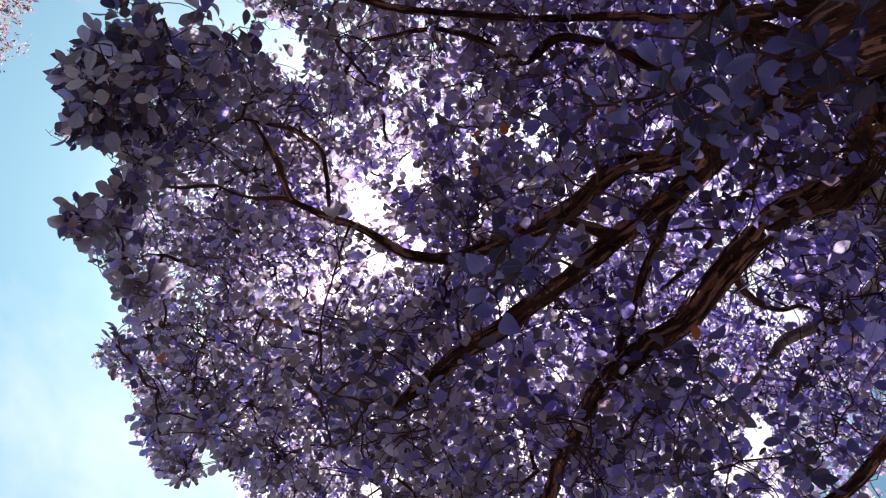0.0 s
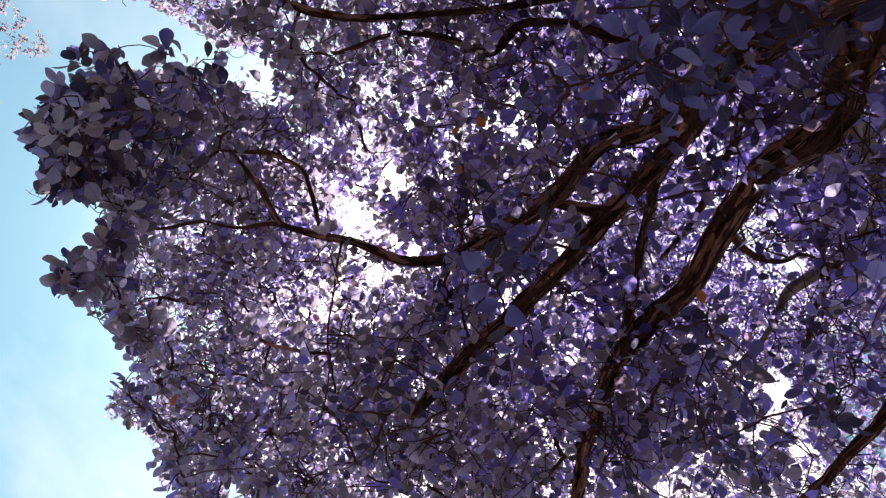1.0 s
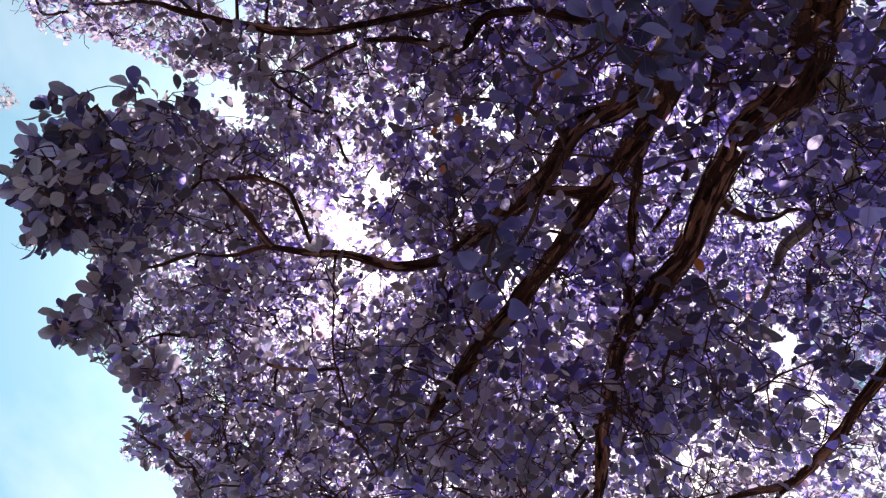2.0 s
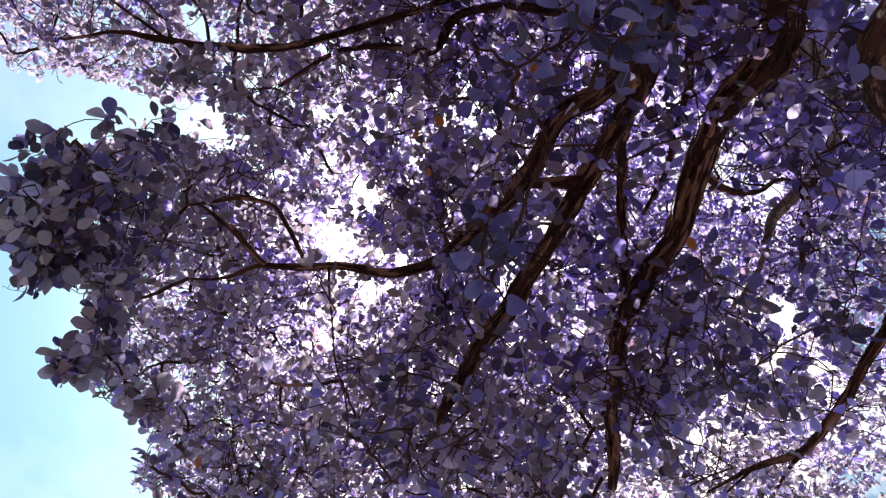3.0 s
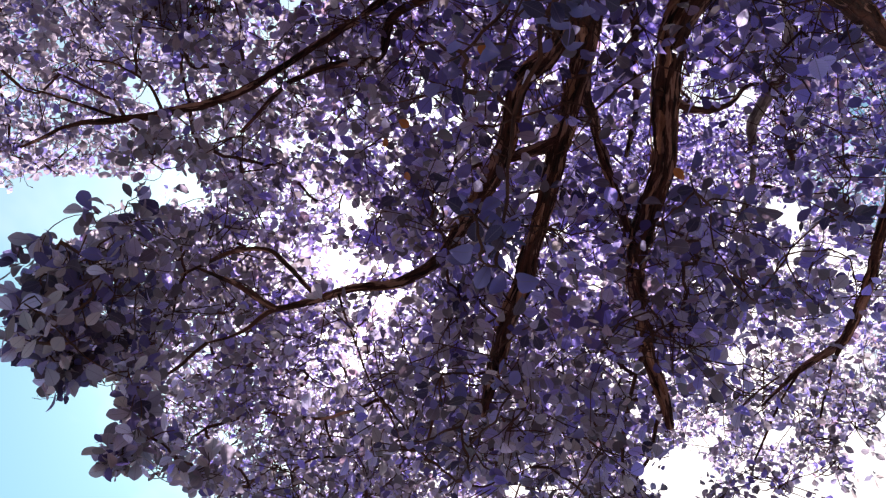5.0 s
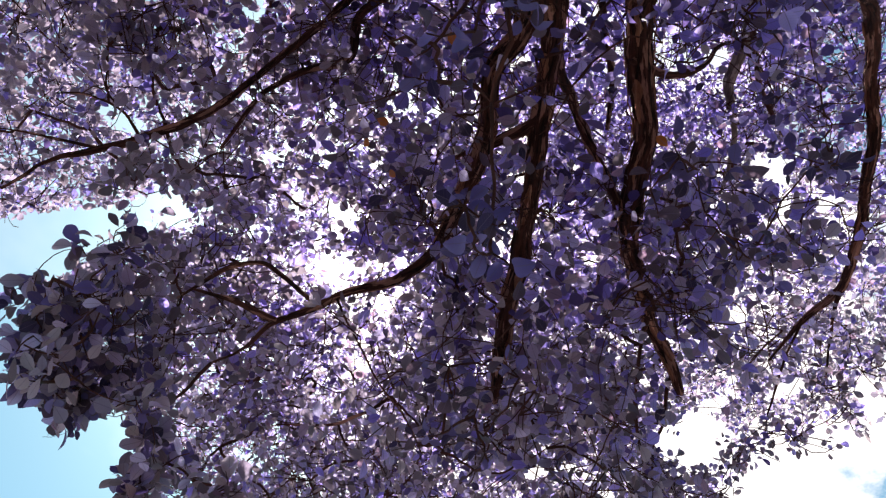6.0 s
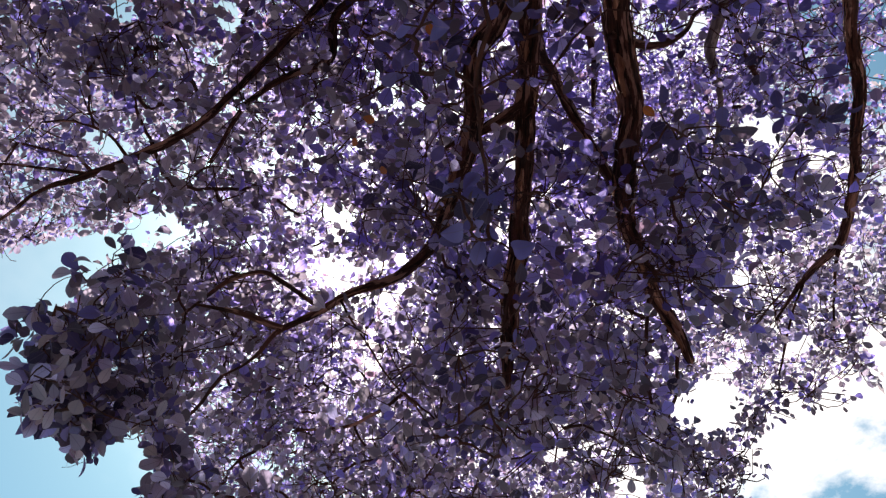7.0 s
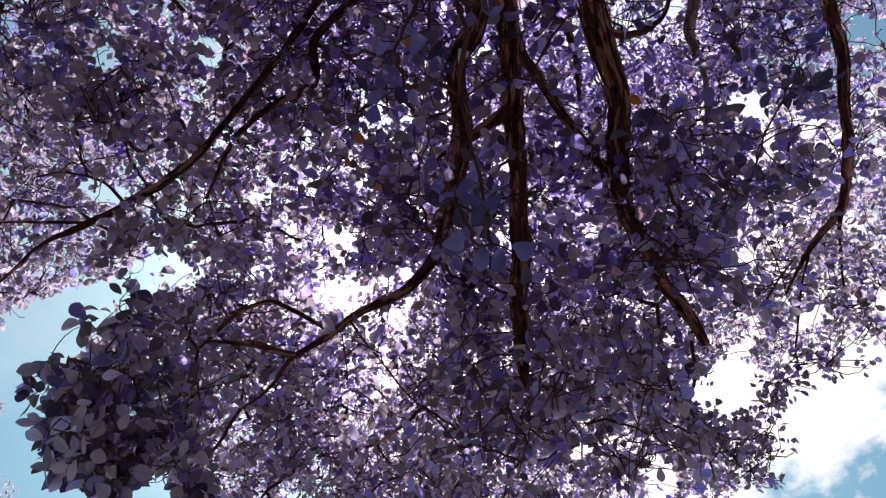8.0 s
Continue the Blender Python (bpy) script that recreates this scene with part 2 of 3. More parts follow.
def tube(line, sides, rough=0.0, seed=0.0):
    """Corners, triangles and bark coordinates of a limb along rows of x, y, z, radius."""
    pts, rad = line[:, :3], line[:, 3]
    tan = np.gradient(pts, axis=0)
    tan /= np.linalg.norm(tan, axis=1, keepdims=True) + 1e-9
    u = np.cross(tan[0], (0.31, 0.2, 0.93))
    u /= np.linalg.norm(u)
    dist = np.r_[0, np.cumsum(np.linalg.norm(np.diff(pts, axis=0), axis=1))]
    verts, coords = [], []
    ang = np.linspace(0, 2 * np.pi, sides, endpoint=False)
    ca, sa = np.cos(ang)[:, None], np.sin(ang)[:, None]
    for i in range(len(pts)):
        u = u - tan[i] * (u @ tan[i])
        u /= np.linalg.norm(u)
        v = np.cross(tan[i], u)
        r = np.full(sides, rad[i])
        if rough:
            for k in range(sides):
                q = Vector((ca[k, 0] * 2.6 + seed, sa[k, 0] * 2.6, dist[i] * 3.4))
                w = Vector((ca[k, 0] * 5.5, sa[k, 0] * 5.5 + seed, dist[i] * 9.0))
                big = noise.noise(Vector((ca[k, 0] * 0.7, sa[k, 0] * 0.7, dist[i] * 5.0 + seed)))
                plate = 1.0 - 2.0 * abs(noise.noise(q))
                strip = noise.noise(Vector((ca[k, 0] * 9, sa[k, 0] * 9, dist[i] * 16 + seed)))
                r[k] *= 1 + rough * (0.7 * plate - 0.35 + 0.6 * noise.noise(w) + 0.7 * big + 0.7 * strip)
        verts.append(pts[i] + (ca * u + sa * v) * r[:, None])
        coords.append(np.c_[ca * rad[i], sa * rad[i], np.full(sides, dist[i] + seed)])
    n = len(pts)
    k = np.arange(sides)
    i = np.arange(n - 1)[:, None] * sides
    a, b = i + k, i + (k + 1) % sides
    faces = np.vstack([np.stack([a, b, b + sides], -1).reshape(-1, 3), np.stack([a, b + sides, a + sides], -1).reshape(-1, 3)])
    verts, coords = np.vstack(verts), np.vstack(coords)
    ends = np.array([pts[0], pts[-1] + tan[-1] * rad[-1] * 0.6])
    caps = [(len(verts), (j + 1) % sides, j) for j in range(sides)]
    caps += [(len(verts) + 1, (n - 1) * sides + j, (n - 1) * sides + (j + 1) % sides) for j in range(sides)]
    return np.vstack([verts, ends]), np.vstack([faces, caps]), np.vstack([coords, coords[:1], coords[-1:]])


def joined(pieces):
    vs, fs, cs, n = [], [], [], 0
    for v, f, c in pieces:
        vs.append(v), fs.append(np.asarray(f) + n), cs.append(c)
        n += len(v)
    return np.vstack(vs), np.vstack(fs), np.vstack(cs)


def leaf_shape(level):
    """A rounded leaf, broadest past its middle: x across, y along from its stalk, z up."""
    if level == 2:
        ys = (0.0, 0.10, 0.24, 0.42, 0.60, 0.76, 0.89, 0.97)
        ws = (0.010, 0.014, 0.14, 0.25, 0.305, 0.285, 0.185, 0.07)
    elif level == 1:
        ys, ws = (0.0, 0.12, 0.40, 0.70, 0.92), (0.01, 0.015, 0.26, 0.32, 0.16)
    elif level == 0:
        ys, ws = (0.05, 0.42, 0.80), (0.02, 0.255, 0.245)
    else:
        ys, ws = (0.02, 0.56), (0.03, 0.285)
    v, f = [], []
    for y, w in zip(ys, ws):
        bend = -0.38 * (y - 0.35) ** 2
        v += [(-w, y, bend + 0.32 * w), (0, y, bend), (w, y, bend + 0.32 * w)]
    v.append((0, 1.0, -0.38 * 0.65**2))
    for i in range(len(ys) - 1):
        a = 3 * i
        for j in (0, 1):
            f += [(a + j, a + j + 1, a + j + 4), (a + j, a + j + 4, a + j + 3)]
    a = 3 * (len(ys) - 1)
    f += [(a, a + 1, a + 3), (a + 1, a + 2, a + 3)]
    return np.array(v), np.array(f)


FINE, COARSE, MOTE = (leaf_shape(k) for k in (2, 1, -1))


def leaf_mesh(name, base, ways, ups, size, mat, shape, rng):
    """Many leaves as one mesh. Rows of where each starts, the way it points and the way its face looks."""
    tv, tf = shape
    ways = ways / np.linalg.norm(ways, axis=1, keepdims=True)
    side = np.cross(ways, ups)
    side /= np.linalg.norm(side, axis=1, keepdims=True) + 1e-9
    face = np.cross(side, ways)
    n = len(base)
    wide = rng.uniform(0.78, 1.12, (n, 1, 1))
    curl = rng.uniform(-0.6, 1.8, (n, 1, 1))
    v = base[:, None] + size[:, None, None] * (
        side[:, None] * tv[None, :, :1] * wide + ways[:, None] * tv[None, :, 1:2] + face[:, None] * tv[None, :, 2:] * curl)
    f = tf[None] + (np.arange(n) * len(tv))[:, None, None]
    flat = np.c_[tv[:, :2], np.zeros(len(tv))]
    co = np.repeat(flat[None], n, 0)
    co[:, :, 2] = rng.uniform(0, 40, (n, 1))
    return array_mesh(name, v.reshape(-1, 3), f.reshape(-1, 3), mat, "leaf", co.reshape(-1, 3))


# ---- ground ----
def make_ground():
    n = 70
    g = np.sinh(np.linspace(-1, 1, n) * 6.2)
    g = g / g[-1] * 1500
    xs, ys = np.meshgrid(g, g)
    z = np.array([0.05 * noise.noise(Vector((x * 0.35, y * 0.35, 0))) + 0.25 * noise.noise(Vector((x * 0.05, y * 0.05, 3)))
                  - 0.25 * noise.noise(Vector((0, 0, 3))) for x, y in zip(xs.ravel(), ys.ravel())])
    z *= np.clip(60 / (np.hypot(xs, ys).ravel() + 1), 0, 1)
    i = np.arange(n * n).reshape(n, n)
    f = np.vstack([np.stack([i[:-1, :-1], i[:-1, 1:], i[1:, 1:]], -1).reshape(-1, 3), np.stack([i[:-1, :-1], i[1:, 1:], i[1:, :-1]], -1).reshape(-1, 3)])
    ob = new("ground", array_mesh("ground", np.c_[xs.ravel(), ys.ravel(), z], f, GROUND))
    tagged(ob, "bare earth with short grass and leaf litter under the trees", "ground", kind="structure")


make_ground()

# ---- the tree overhead: trunk and limbs, rows of x, y, z, radius ----
TRUNK = [(0.12, -1.08, -0.15, 0.27), (0.12, -1.04, 0.15, 0.215), (0.10, -0.98, 1.0, 0.185), (0.13, -0.82, 2.2, 0.172), (0.16, -0.58, 3.18, 0.145),
         (0.12, -0.39, 3.50, 0.112), (0.12, -0.20, 3.73, 0.094), (0.15, -0.01, 3.89, 0.066), (0.19, 0.07, 3.95, 0.045)]
LIMB_LINES = {
    "great": [(0.15, -0.66, 2.95, 0.17), (0.21, -0.48, 3.60, 0.12), (0.36, -0.31, 3.76, 0.112),
              (0.474, -0.166, 3.875, 0.102), (0.469, 0.001, 3.974, 0.090), (0.519, 0.171, 4.039, 0.083), (0.583, 0.326, 4.071, 0.081), (0.631, 0.460, 4.080, 0.080),
              (0.664, 0.655, 4.113, 0.081), (0.702, 0.840, 4.123, 0.070), (0.792, 1.023, 4.106, 0.057), (0.884, 1.176, 4.076, 0.052), (0.973, 1.285, 4.035, 0.048), (1.042, 1.385, 3.988, 0.031)],
    "middle": [(0.15, -0.01, 3.86, 0.10), (0.219, 0.095, 3.988, 0.072), (0.247, 0.270, 4.023, 0.063), (0.267, 0.474, 4.020, 0.060), (0.284, 0.621, 4.005, 0.060),
               (0.290, 0.785, 3.956, 0.058), (0.288, 0.973, 3.852, 0.058), (0.277, 1.097, 3.739, 0.053), (0.282, 1.208, 3.631, 0.043), (0.280, 1.284, 3.524, 0.023)],
    "sunward": [(0.15, -0.01, 3.89, 0.088), (0.14, 0.18, 4.03, 0.068), (0.07, 0.34, 4.07, 0.062), (0.09, 0.53, 4.03, 0.058), (0.05, 0.77, 3.92, 0.049), (-0.007, 0.924, 3.809, 0.038),
                (-0.114, 1.016, 3.710, 0.028), (-0.25, 1.05, 3.62, 0.024), (-0.35, 1.09, 3.53, 0.020), (-0.44, 1.11, 3.45, 0.015), (-0.49, 1.15, 3.34, 0.009), (-0.55, 1.16, 3.26, 0.005)],
    "fork": [(-0.43, 1.11, 3.46, 0.022), (-0.50, 1.09, 3.46, 0.019), (-0.57, 1.08, 3.48, 0.015), (-0.70, 1.08, 3.50, 0.007)],
    "upright": [(-0.33, 1.08, 3.55, 0.014), (-0.45, 1.03, 3.60, 0.013), (-0.55, 1.02, 3.64, 0.013), (-0.66, 1.07, 3.64, 0.014), (-0.80, 1.20, 3.63, 0.008)],
    "outer": [(0.06, -0.42, 3.55, 0.06), (-0.15, -0.15, 3.99, 0.033), (-0.36, 0.10, 4.07, 0.026), (-0.51, 0.29, 4.08, 0.022), (-0.66, 0.45, 4.08, 0.021), (-0.78, 0.58, 4.01, 0.023),
              (-0.89, 0.68, 3.94, 0.025), (-1.04, 0.76, 3.86, 0.025), (-1.16, 0.81, 3.78, 0.021), (-1.25, 0.84, 3.72, 0.012), (-1.36, 0.93, 3.61, 0.007)],
    "crooked": [(0.13, -0.10, 3.82, 0.055), (-0.09, 0.05, 4.04, 0.029), (-0.28, 0.14, 4.07, 0.028), (-0.41, 0.26, 4.10, 0.030), (-0.43, 0.41, 4.12, 0.031), (-0.57, 0.48, 4.08, 0.021),
                (-0.72, 0.60, 4.07, 0.017), (-0.83, 0.80, 4.03, 0.010)],
    "back": [(0.12, -0.28, 3.66, 0.08), (-0.06, -0.22, 3.98, 0.057), (-0.17, -0.22, 4.08, 0.050), (-0.35, -0.26, 4.26, 0.043), (-0.7, -0.45, 4.7, 0.03), (-1.1, -0.7, 5.2, 0.012)],
    "crossing": [(0.25, 0.22, 4.02, 0.040), (0.30, 0.31, 4.15, 0.036), (0.43, 0.48, 4.27, 0.035), (0.57, 0.66, 4.26, 0.033), (0.67, 0.81, 4.19, 0.026), (0.78, 1.0, 4.30, 0.012)],
    "far": [(0.16, -0.72, 2.75, 0.13), (0.38, -0.48, 3.05, 0.095), (0.58, -0.22, 3.42, 0.072), (0.90, -0.15, 3.70, 0.050), (1.14, -0.07, 3.93, 0.041), (1.31, 0.15, 4.07, 0.038), (1.41, 0.34, 4.11, 0.035), (1.49, 0.60, 4.13, 0.033),
            (1.52, 0.85, 4.10, 0.029), (1.45, 1.04, 4.13, 0.020), (1.37, 1.22, 4.09, 0.008)],
    "hanging": [(1.52, 0.85, 4.10, 0.019), (1.51, 0.99, 4.05, 0.011), (1.53, 1.26, 3.92, 0.004)],
    "side": [(0.50, 0.21, 4.02, 0.028), (0.67, 0.24, 4.09, 0.024), (0.78, 0.20, 4.17, 0.018), (0.85, 0.12, 4.26, 0.012), (0.97, 0.09, 4.33, 0.007)],
    "upper": [(0.42, -0.25, 3.82, 0.05), (0.72, -0.24, 4.3, 0.044), (1.03, -0.14, 4.72, 0.048), (1.14, 0.13, 4.89, 0.056), (1.17, 0.31, 4.98, 0.048), (1.21, 0.41, 4.96, 0.034), (1.26, 0.57, 4.92, 0.024), (1.26, 0.82, 4.87, 0.010)],
    "trailing": [(1.0, 1.34, 4.02, 0.016), (0.985, 1.388, 3.981, 0.014), (0.98, 1.464, 3.9, 0.012), (0.943, 1.558, 3.826, 0.011), (0.967, 1.629, 3.738, 0.009), (0.992, 1.73, 3.617, 0.005)],
    "dangling": [(1.45, 1.04, 4.13, 0.010), (1.42, 1.20, 4.08, 0.009), (1.39, 1.32, 4.00, 0.008), (1.37, 1.46, 3.90, 0.004)],
    "fanned": [(-1.14, 0.80, 3.79, 0.012), (-1.25, 0.79, 3.76, 0.009), (-1.32, 0.77, 3.72, 0.007), (-1.40, 0.76, 3.68, 0.004)],
    "forked": [(-1.04, 0.76, 3.86, 0.012), (-1.12, 0.69, 3.89, 0.009), (-1.21, 0.65, 3.85, 0.008), (-1.29, 0.65, 3.80, 0.004)],
    "bridge": [(0.260, 0.467, 4.020, 0.050), (0.186, 0.535, 4.040, 0.038), (0.088, 0.602, 4.040, 0.030), (0.005, 0.655, 4.020, 0.016)],
    "slender": [(0.232, -0.140, 4.100, 0.030), (0.348, -0.013, 4.250, 0.026), (0.440, 0.147, 4.350, 0.026), (0.528, 0.346, 4.400, 0.024), (0.568, 0.526, 4.400, 0.014)],
    "bent": [(0.644, 0.763, 4.200, 0.020), (0.647, 0.843, 4.180, 0.016), (0.626, 0.934, 4.100, 0.013), (0.612, 1.071, 4.000, 0.007)],
    "lowering": [(0.834, 1.111, 4.020, 0.020), (0.821, 1.188, 3.960, 0.015), (0.813, 1.304, 3.850, 0.013), (0.838, 1.429, 3.750, 0.011), (0.880, 1.535, 3.650, 0.006)],
    "thread": [(-0.271, 1.048, 3.560, 0.008), (-0.209, 1.135, 3.530, 0.006), (-0.106, 1.252, 3.480, 0.006), (0.009, 1.338, 3.430, 0.005), (0.082, 1.438, 3.400, 0.003)],
    "sagging": [(-0.050, 1.463, 3.700, 0.012), (-0.129, 1.549, 3.700, 0.011), (-0.233, 1.633, 3.700, 0.011), (-0.338, 1.654, 3.700, 0.008), (-0.443, 1.680, 3.700, 0.005)],
    "drooping": [(1.11, 0.02, 4.82, 0.026), (1.21, 0.26, 4.76, 0.022), (1.33, 0.42, 4.70, 0.018), (1.43, 0.54, 4.63, 0.010)],
}
EYE_HEIGHT = 1.6  # the crown opens like a vase; its outline is given as metres out for each metre above this height
OUTLINE = [
    (-1.05, -0.1), (-0.973, 0.492), (-0.751, 0.595), (-0.668, 0.501), (-0.584, 0.481), (-0.499, 0.451), (-0.494, 0.493), (-0.571, 0.54), (-0.607, 0.604), (-0.675, 0.622),
    (-0.680, 0.727), (-0.715, 0.832), (-0.645, 0.96), (-0.542, 0.866), (-0.424, 0.853), (-0.505, 1.02), (-0.347, 1.04), (-0.246, 1.0), (-0.265, 1.185), (-0.138, 1.125),
    (-0.052, 1.20), (0.045, 1.19), (0.071, 1.053), (0.14, 1.048), (0.30, 1.02), (0.45, 0.925), (0.56, 0.89), (0.585, 0.845), (0.575, 0.80), (0.60, 0.765), (0.58, 0.69), (0.595, 0.64), (0.665, 0.62), (0.715, 0.545), (0.716, 0.405), (0.747, 0.206), (0.85, -0.2), (0.6, -0.8), (0.0, -1.0), (-0.7, -0.8)]
# open places in the crown: where they lie and how wide they are, by the same measure
GAPS = [(-0.43, 0.452, 0.036), (-0.493, 0.32, 0.032), (-0.309, 0.124, 0.034), (-0.269, 0.331, 0.020), (-0.16, 0.484, 0.038), (-0.145, 0.412, 0.022), (-0.071, 0.525, 0.024),
        (-0.24, 0.556, 0.020), (0.088, 0.274, 0.016), (0.235, 0.385, 0.026), (0.48, 0.246, 0.024), (0.53, 0.232, 0.015), (0.282, 0.594, 0.012), (0.245, 0.80, 0.030), (0.386, 0.86, 0.036),
        (0.578, 0.10, 0.035), (0.637, 0.378, 0.035), (0.45, 0.19, 0.022), (-0.036, 0.212, 0.008), (-0.45, 0.125, 0.018), (0.488, 0.60, 0.022), (0.60, 0.53, 0.020), (0.472, 0.423, 0.016),
        (0.083, 0.387, 0.011), (0.068, 0.116, 0.012), (0.324, 0.06, 0.012), (-0.262, 0.454, 0.018), (-0.215, 0.37, 0.018), (0.174, 0.253, 0.010), (0.169, 0.468, 0.010)]
# clear bays at its edge, and the small clear place at the sun
BAYS = [(0.487, 0.672, 0.062), (0.52, 0.70, 0.035), (-0.505, 0.92, 0.036), (-0.42, 0.85, 0.024), (-0.60, 0.565, 0.034), (-0.645, 0.575, 0.032), (-0.70, 0.59, 0.045), (-0.745, 0.70, 0.045), (-0.53, 0.49, 0.020), (-0.595, 0.80, 0.014), (-0.515, 0.705, 0.011), (0.04, 1.054, 0.016), (-0.0497, 0.4535, 0.011)]
# low sprays of big leaves that hang below the limbs: x, y, z
LOW_SPRAYS = [(-0.01, 0.46, 2.85), (0.03, 0.40, 2.80), (0.09, 0.44, 2.85), (0.06, 0.45, 2.75), (0.10, 0.48, 2.80), (-0.01, 0.09, 2.64), (0.01, 0.03, 2.74), (0.09, 0.06, 2.89), (-0.05, 0.0, 2.79), (-0.07, -0.07, 2.69), (0.17, 0.88, 2.8), (0.5, 0.3, 3.08),
              (0.48, 0.43, 3.28), (0.05, 0.26, 3.07), (-0.07, 0.26, 3.17), (-0.13, 0.02, 2.98), (0.09, 0.94, 3.13), (0.25, 0.87, 3.03), (0.28, 0.81, 3.29), (-0.8, 0.9, 2.86),
              (-0.81, 1.04, 2.89), (-0.69, 0.99, 2.85), (-0.6, 1.07, 2.91), (-0.56, 1.28, 2.95), (0.43, -0.13, 3.03), (-0.03, -0.1, 2.89), (0.07, -0.19, 2.98), (0.06, -0.09, 3.04),
              (0.13, -0.14, 3.08), (0.08, -0.02, 3.09), (0.16, -0.22, 3.02), (0.04, 0.07, 3.05), (-0.1, 0.2, 3.29), (0.42, 0.1, 3.35), (0.51, 0.33, 3.24), (0.57, 0.36, 3.27)]
# tufts of leaves darkened for shade, beside the far limb and at the end of the middle one
DARK_TUFTS = [(0.79, 0.12, 3.30), (0.81, 0.18, 3.25), (0.83, 0.24, 3.30), (0.81, 0.30, 3.25), (0.82, 0.28, 3.20), (0.89, 0.25, 3.35), (0.70, 0.50, 3.25), (0.74, 0.49, 3.20), (0.76, 0.55, 3.30), (0.85, 0.56, 3.35), (0.23, 1.17, 3.15), (0.11, 1.12, 3.10), (0.19, 1.12, 3.20), (0.23, 1.30, 3.20), (0.13, 1.30, 3.25)]
# leafy ends that stand out past the crown, on its thin side and on its full side
THIN_EDGE = [(0.92, 1.52, 3.69), (0.97, 1.55, 3.65), (1.01, 1.59, 3.6), (1.09, 1.51, 3.61), (1.14, 1.49, 3.6), (1.13, 1.57, 3.55), (0.9, 1.6, 3.64), (1.06, 1.63, 3.54),
             (0.99, 1.37, 3.77), (1.33, 1.25, 3.65), (1.27, 1.27, 3.68), (1.19, 1.35, 3.67), (1.15, 1.41, 3.65), (1.44, 1.11, 3.66), (1.41, 1.07, 3.7), (1.46, 1.0, 3.7),
             (1.41, 0.9, 3.78)]
# sprigs on the full side, by the same measure as the outline
SPRIGS = [(-0.664, 0.851), (-0.607, 0.882), (-0.568, 0.858), (-0.681, 0.755), (-0.667, 0.784), (-0.463, 0.846), (-0.434, 0.831), (-0.469, 0.907), (-0.438, 0.907), (-0.471, 0.994), (-0.458, 1.023),
          (-0.43, 0.961), (-0.346, 1.008), (-0.307, 1.009), (-0.282, 0.979), (-0.267, 1.073), (-0.249, 1.029), (-0.253, 1.135), (-0.21, 1.129), (-0.181, 1.119), (-0.124, 1.105), (-0.085, 1.142),
          (-0.048, 1.172), (0.003, 1.184), (0.034, 1.162), (-0.011, 1.051), (0.077, 1.03), (-0.621, 0.611), (-0.645, 0.60), (-0.558, 0.534), (-0.526, 0.519), (-0.643, 0.682), (-0.637, 0.746),
          (-0.375, 0.985), (-0.298, 0.997), (-0.655, 0.66), (-0.647, 0.724), (-0.68, 0.80), (-0.676, 0.831), (-0.526, 0.552)]
# withered leaves: the same measure, and metres over the eye
WITHERED = [(0.292, 0.191, 1.62), (-0.082, 0.307, 1.75), (-0.166, 1.002, 1.5), (-0.122, 0.236, 2.0), (-0.03, 0.118, 1.8), (-0.124, 0.277, 2.1)]


def inside(q, outline):
    """Which rows of q lie within a closed outline."""
    x, y = q[:, 0], q[:, 1]
    hit = np.zeros(len(q), bool)
    o = np.asarray(outline)
    for (ax, ay), (bx, by) in zip(o, np.roll(o, -1, 0)):
        cross = (ay > y) != (by > y)
        hit ^= cross & (x < (bx - ax) * (y - ay) / (by - ay + 1e-12) + ax)
    return hit


def spread(p):
    return p[:, :2] / np.maximum(p[:, 2:] - EYE_HEIGHT, 0.2)


def in_bay(q):
    hit = np.zeros(len(q), bool)
    for x, y, r in BAYS:
        hit |= np.hypot(q[:, 0] - x, q[:, 1] - y) < r
    return hit


def in_gap(q, scale=1.0):
    hit = in_bay(q)
    ragged = np.array([1.3 * noise.noise(Vector((x * 19, y * 19, 5.0))) for x, y in q])
    for x, y, r in GAPS:
        hit |= np.hypot(q[:, 0] - x, q[:, 1] - y) < r * scale * np.maximum(0.85 + ragged, 0.5)
    return hit


def crown_nodes(rng, count, low, high, band=None):
    """Where the branchlets of the crown end, between two heights over the eye."""
    out = []
    while len(out) < count:
        q = np.array([rng.uniform(-1.05, 0.85), rng.uniform(-1.0, 1.2)])
        h = rng.uniform(low, high)
        out_way = (q - (0.0, 0.40)) / np.hypot(*(q - (0.0, 0.40)))
        if not inside((q + out_way * 0.09 / h)[None], OUTLINE)[0] or in_gap(q[None], 0.9)[0]:
            continue
        if q[1] < -0.26 and rng.random() > 0.3:
            continue
        if band is not None and not band(q):
            continue
        if band is None and low > 1.7 and rng.random() > 0.80 + 0.55 * noise.noise(Vector((q[0] * 4.5, q[1] * 4.5, h * 0.8))):
            continue
        out.append((q[0] * h, q[1] * h, h + EYE_HEIGHT))
    return np.array(out)


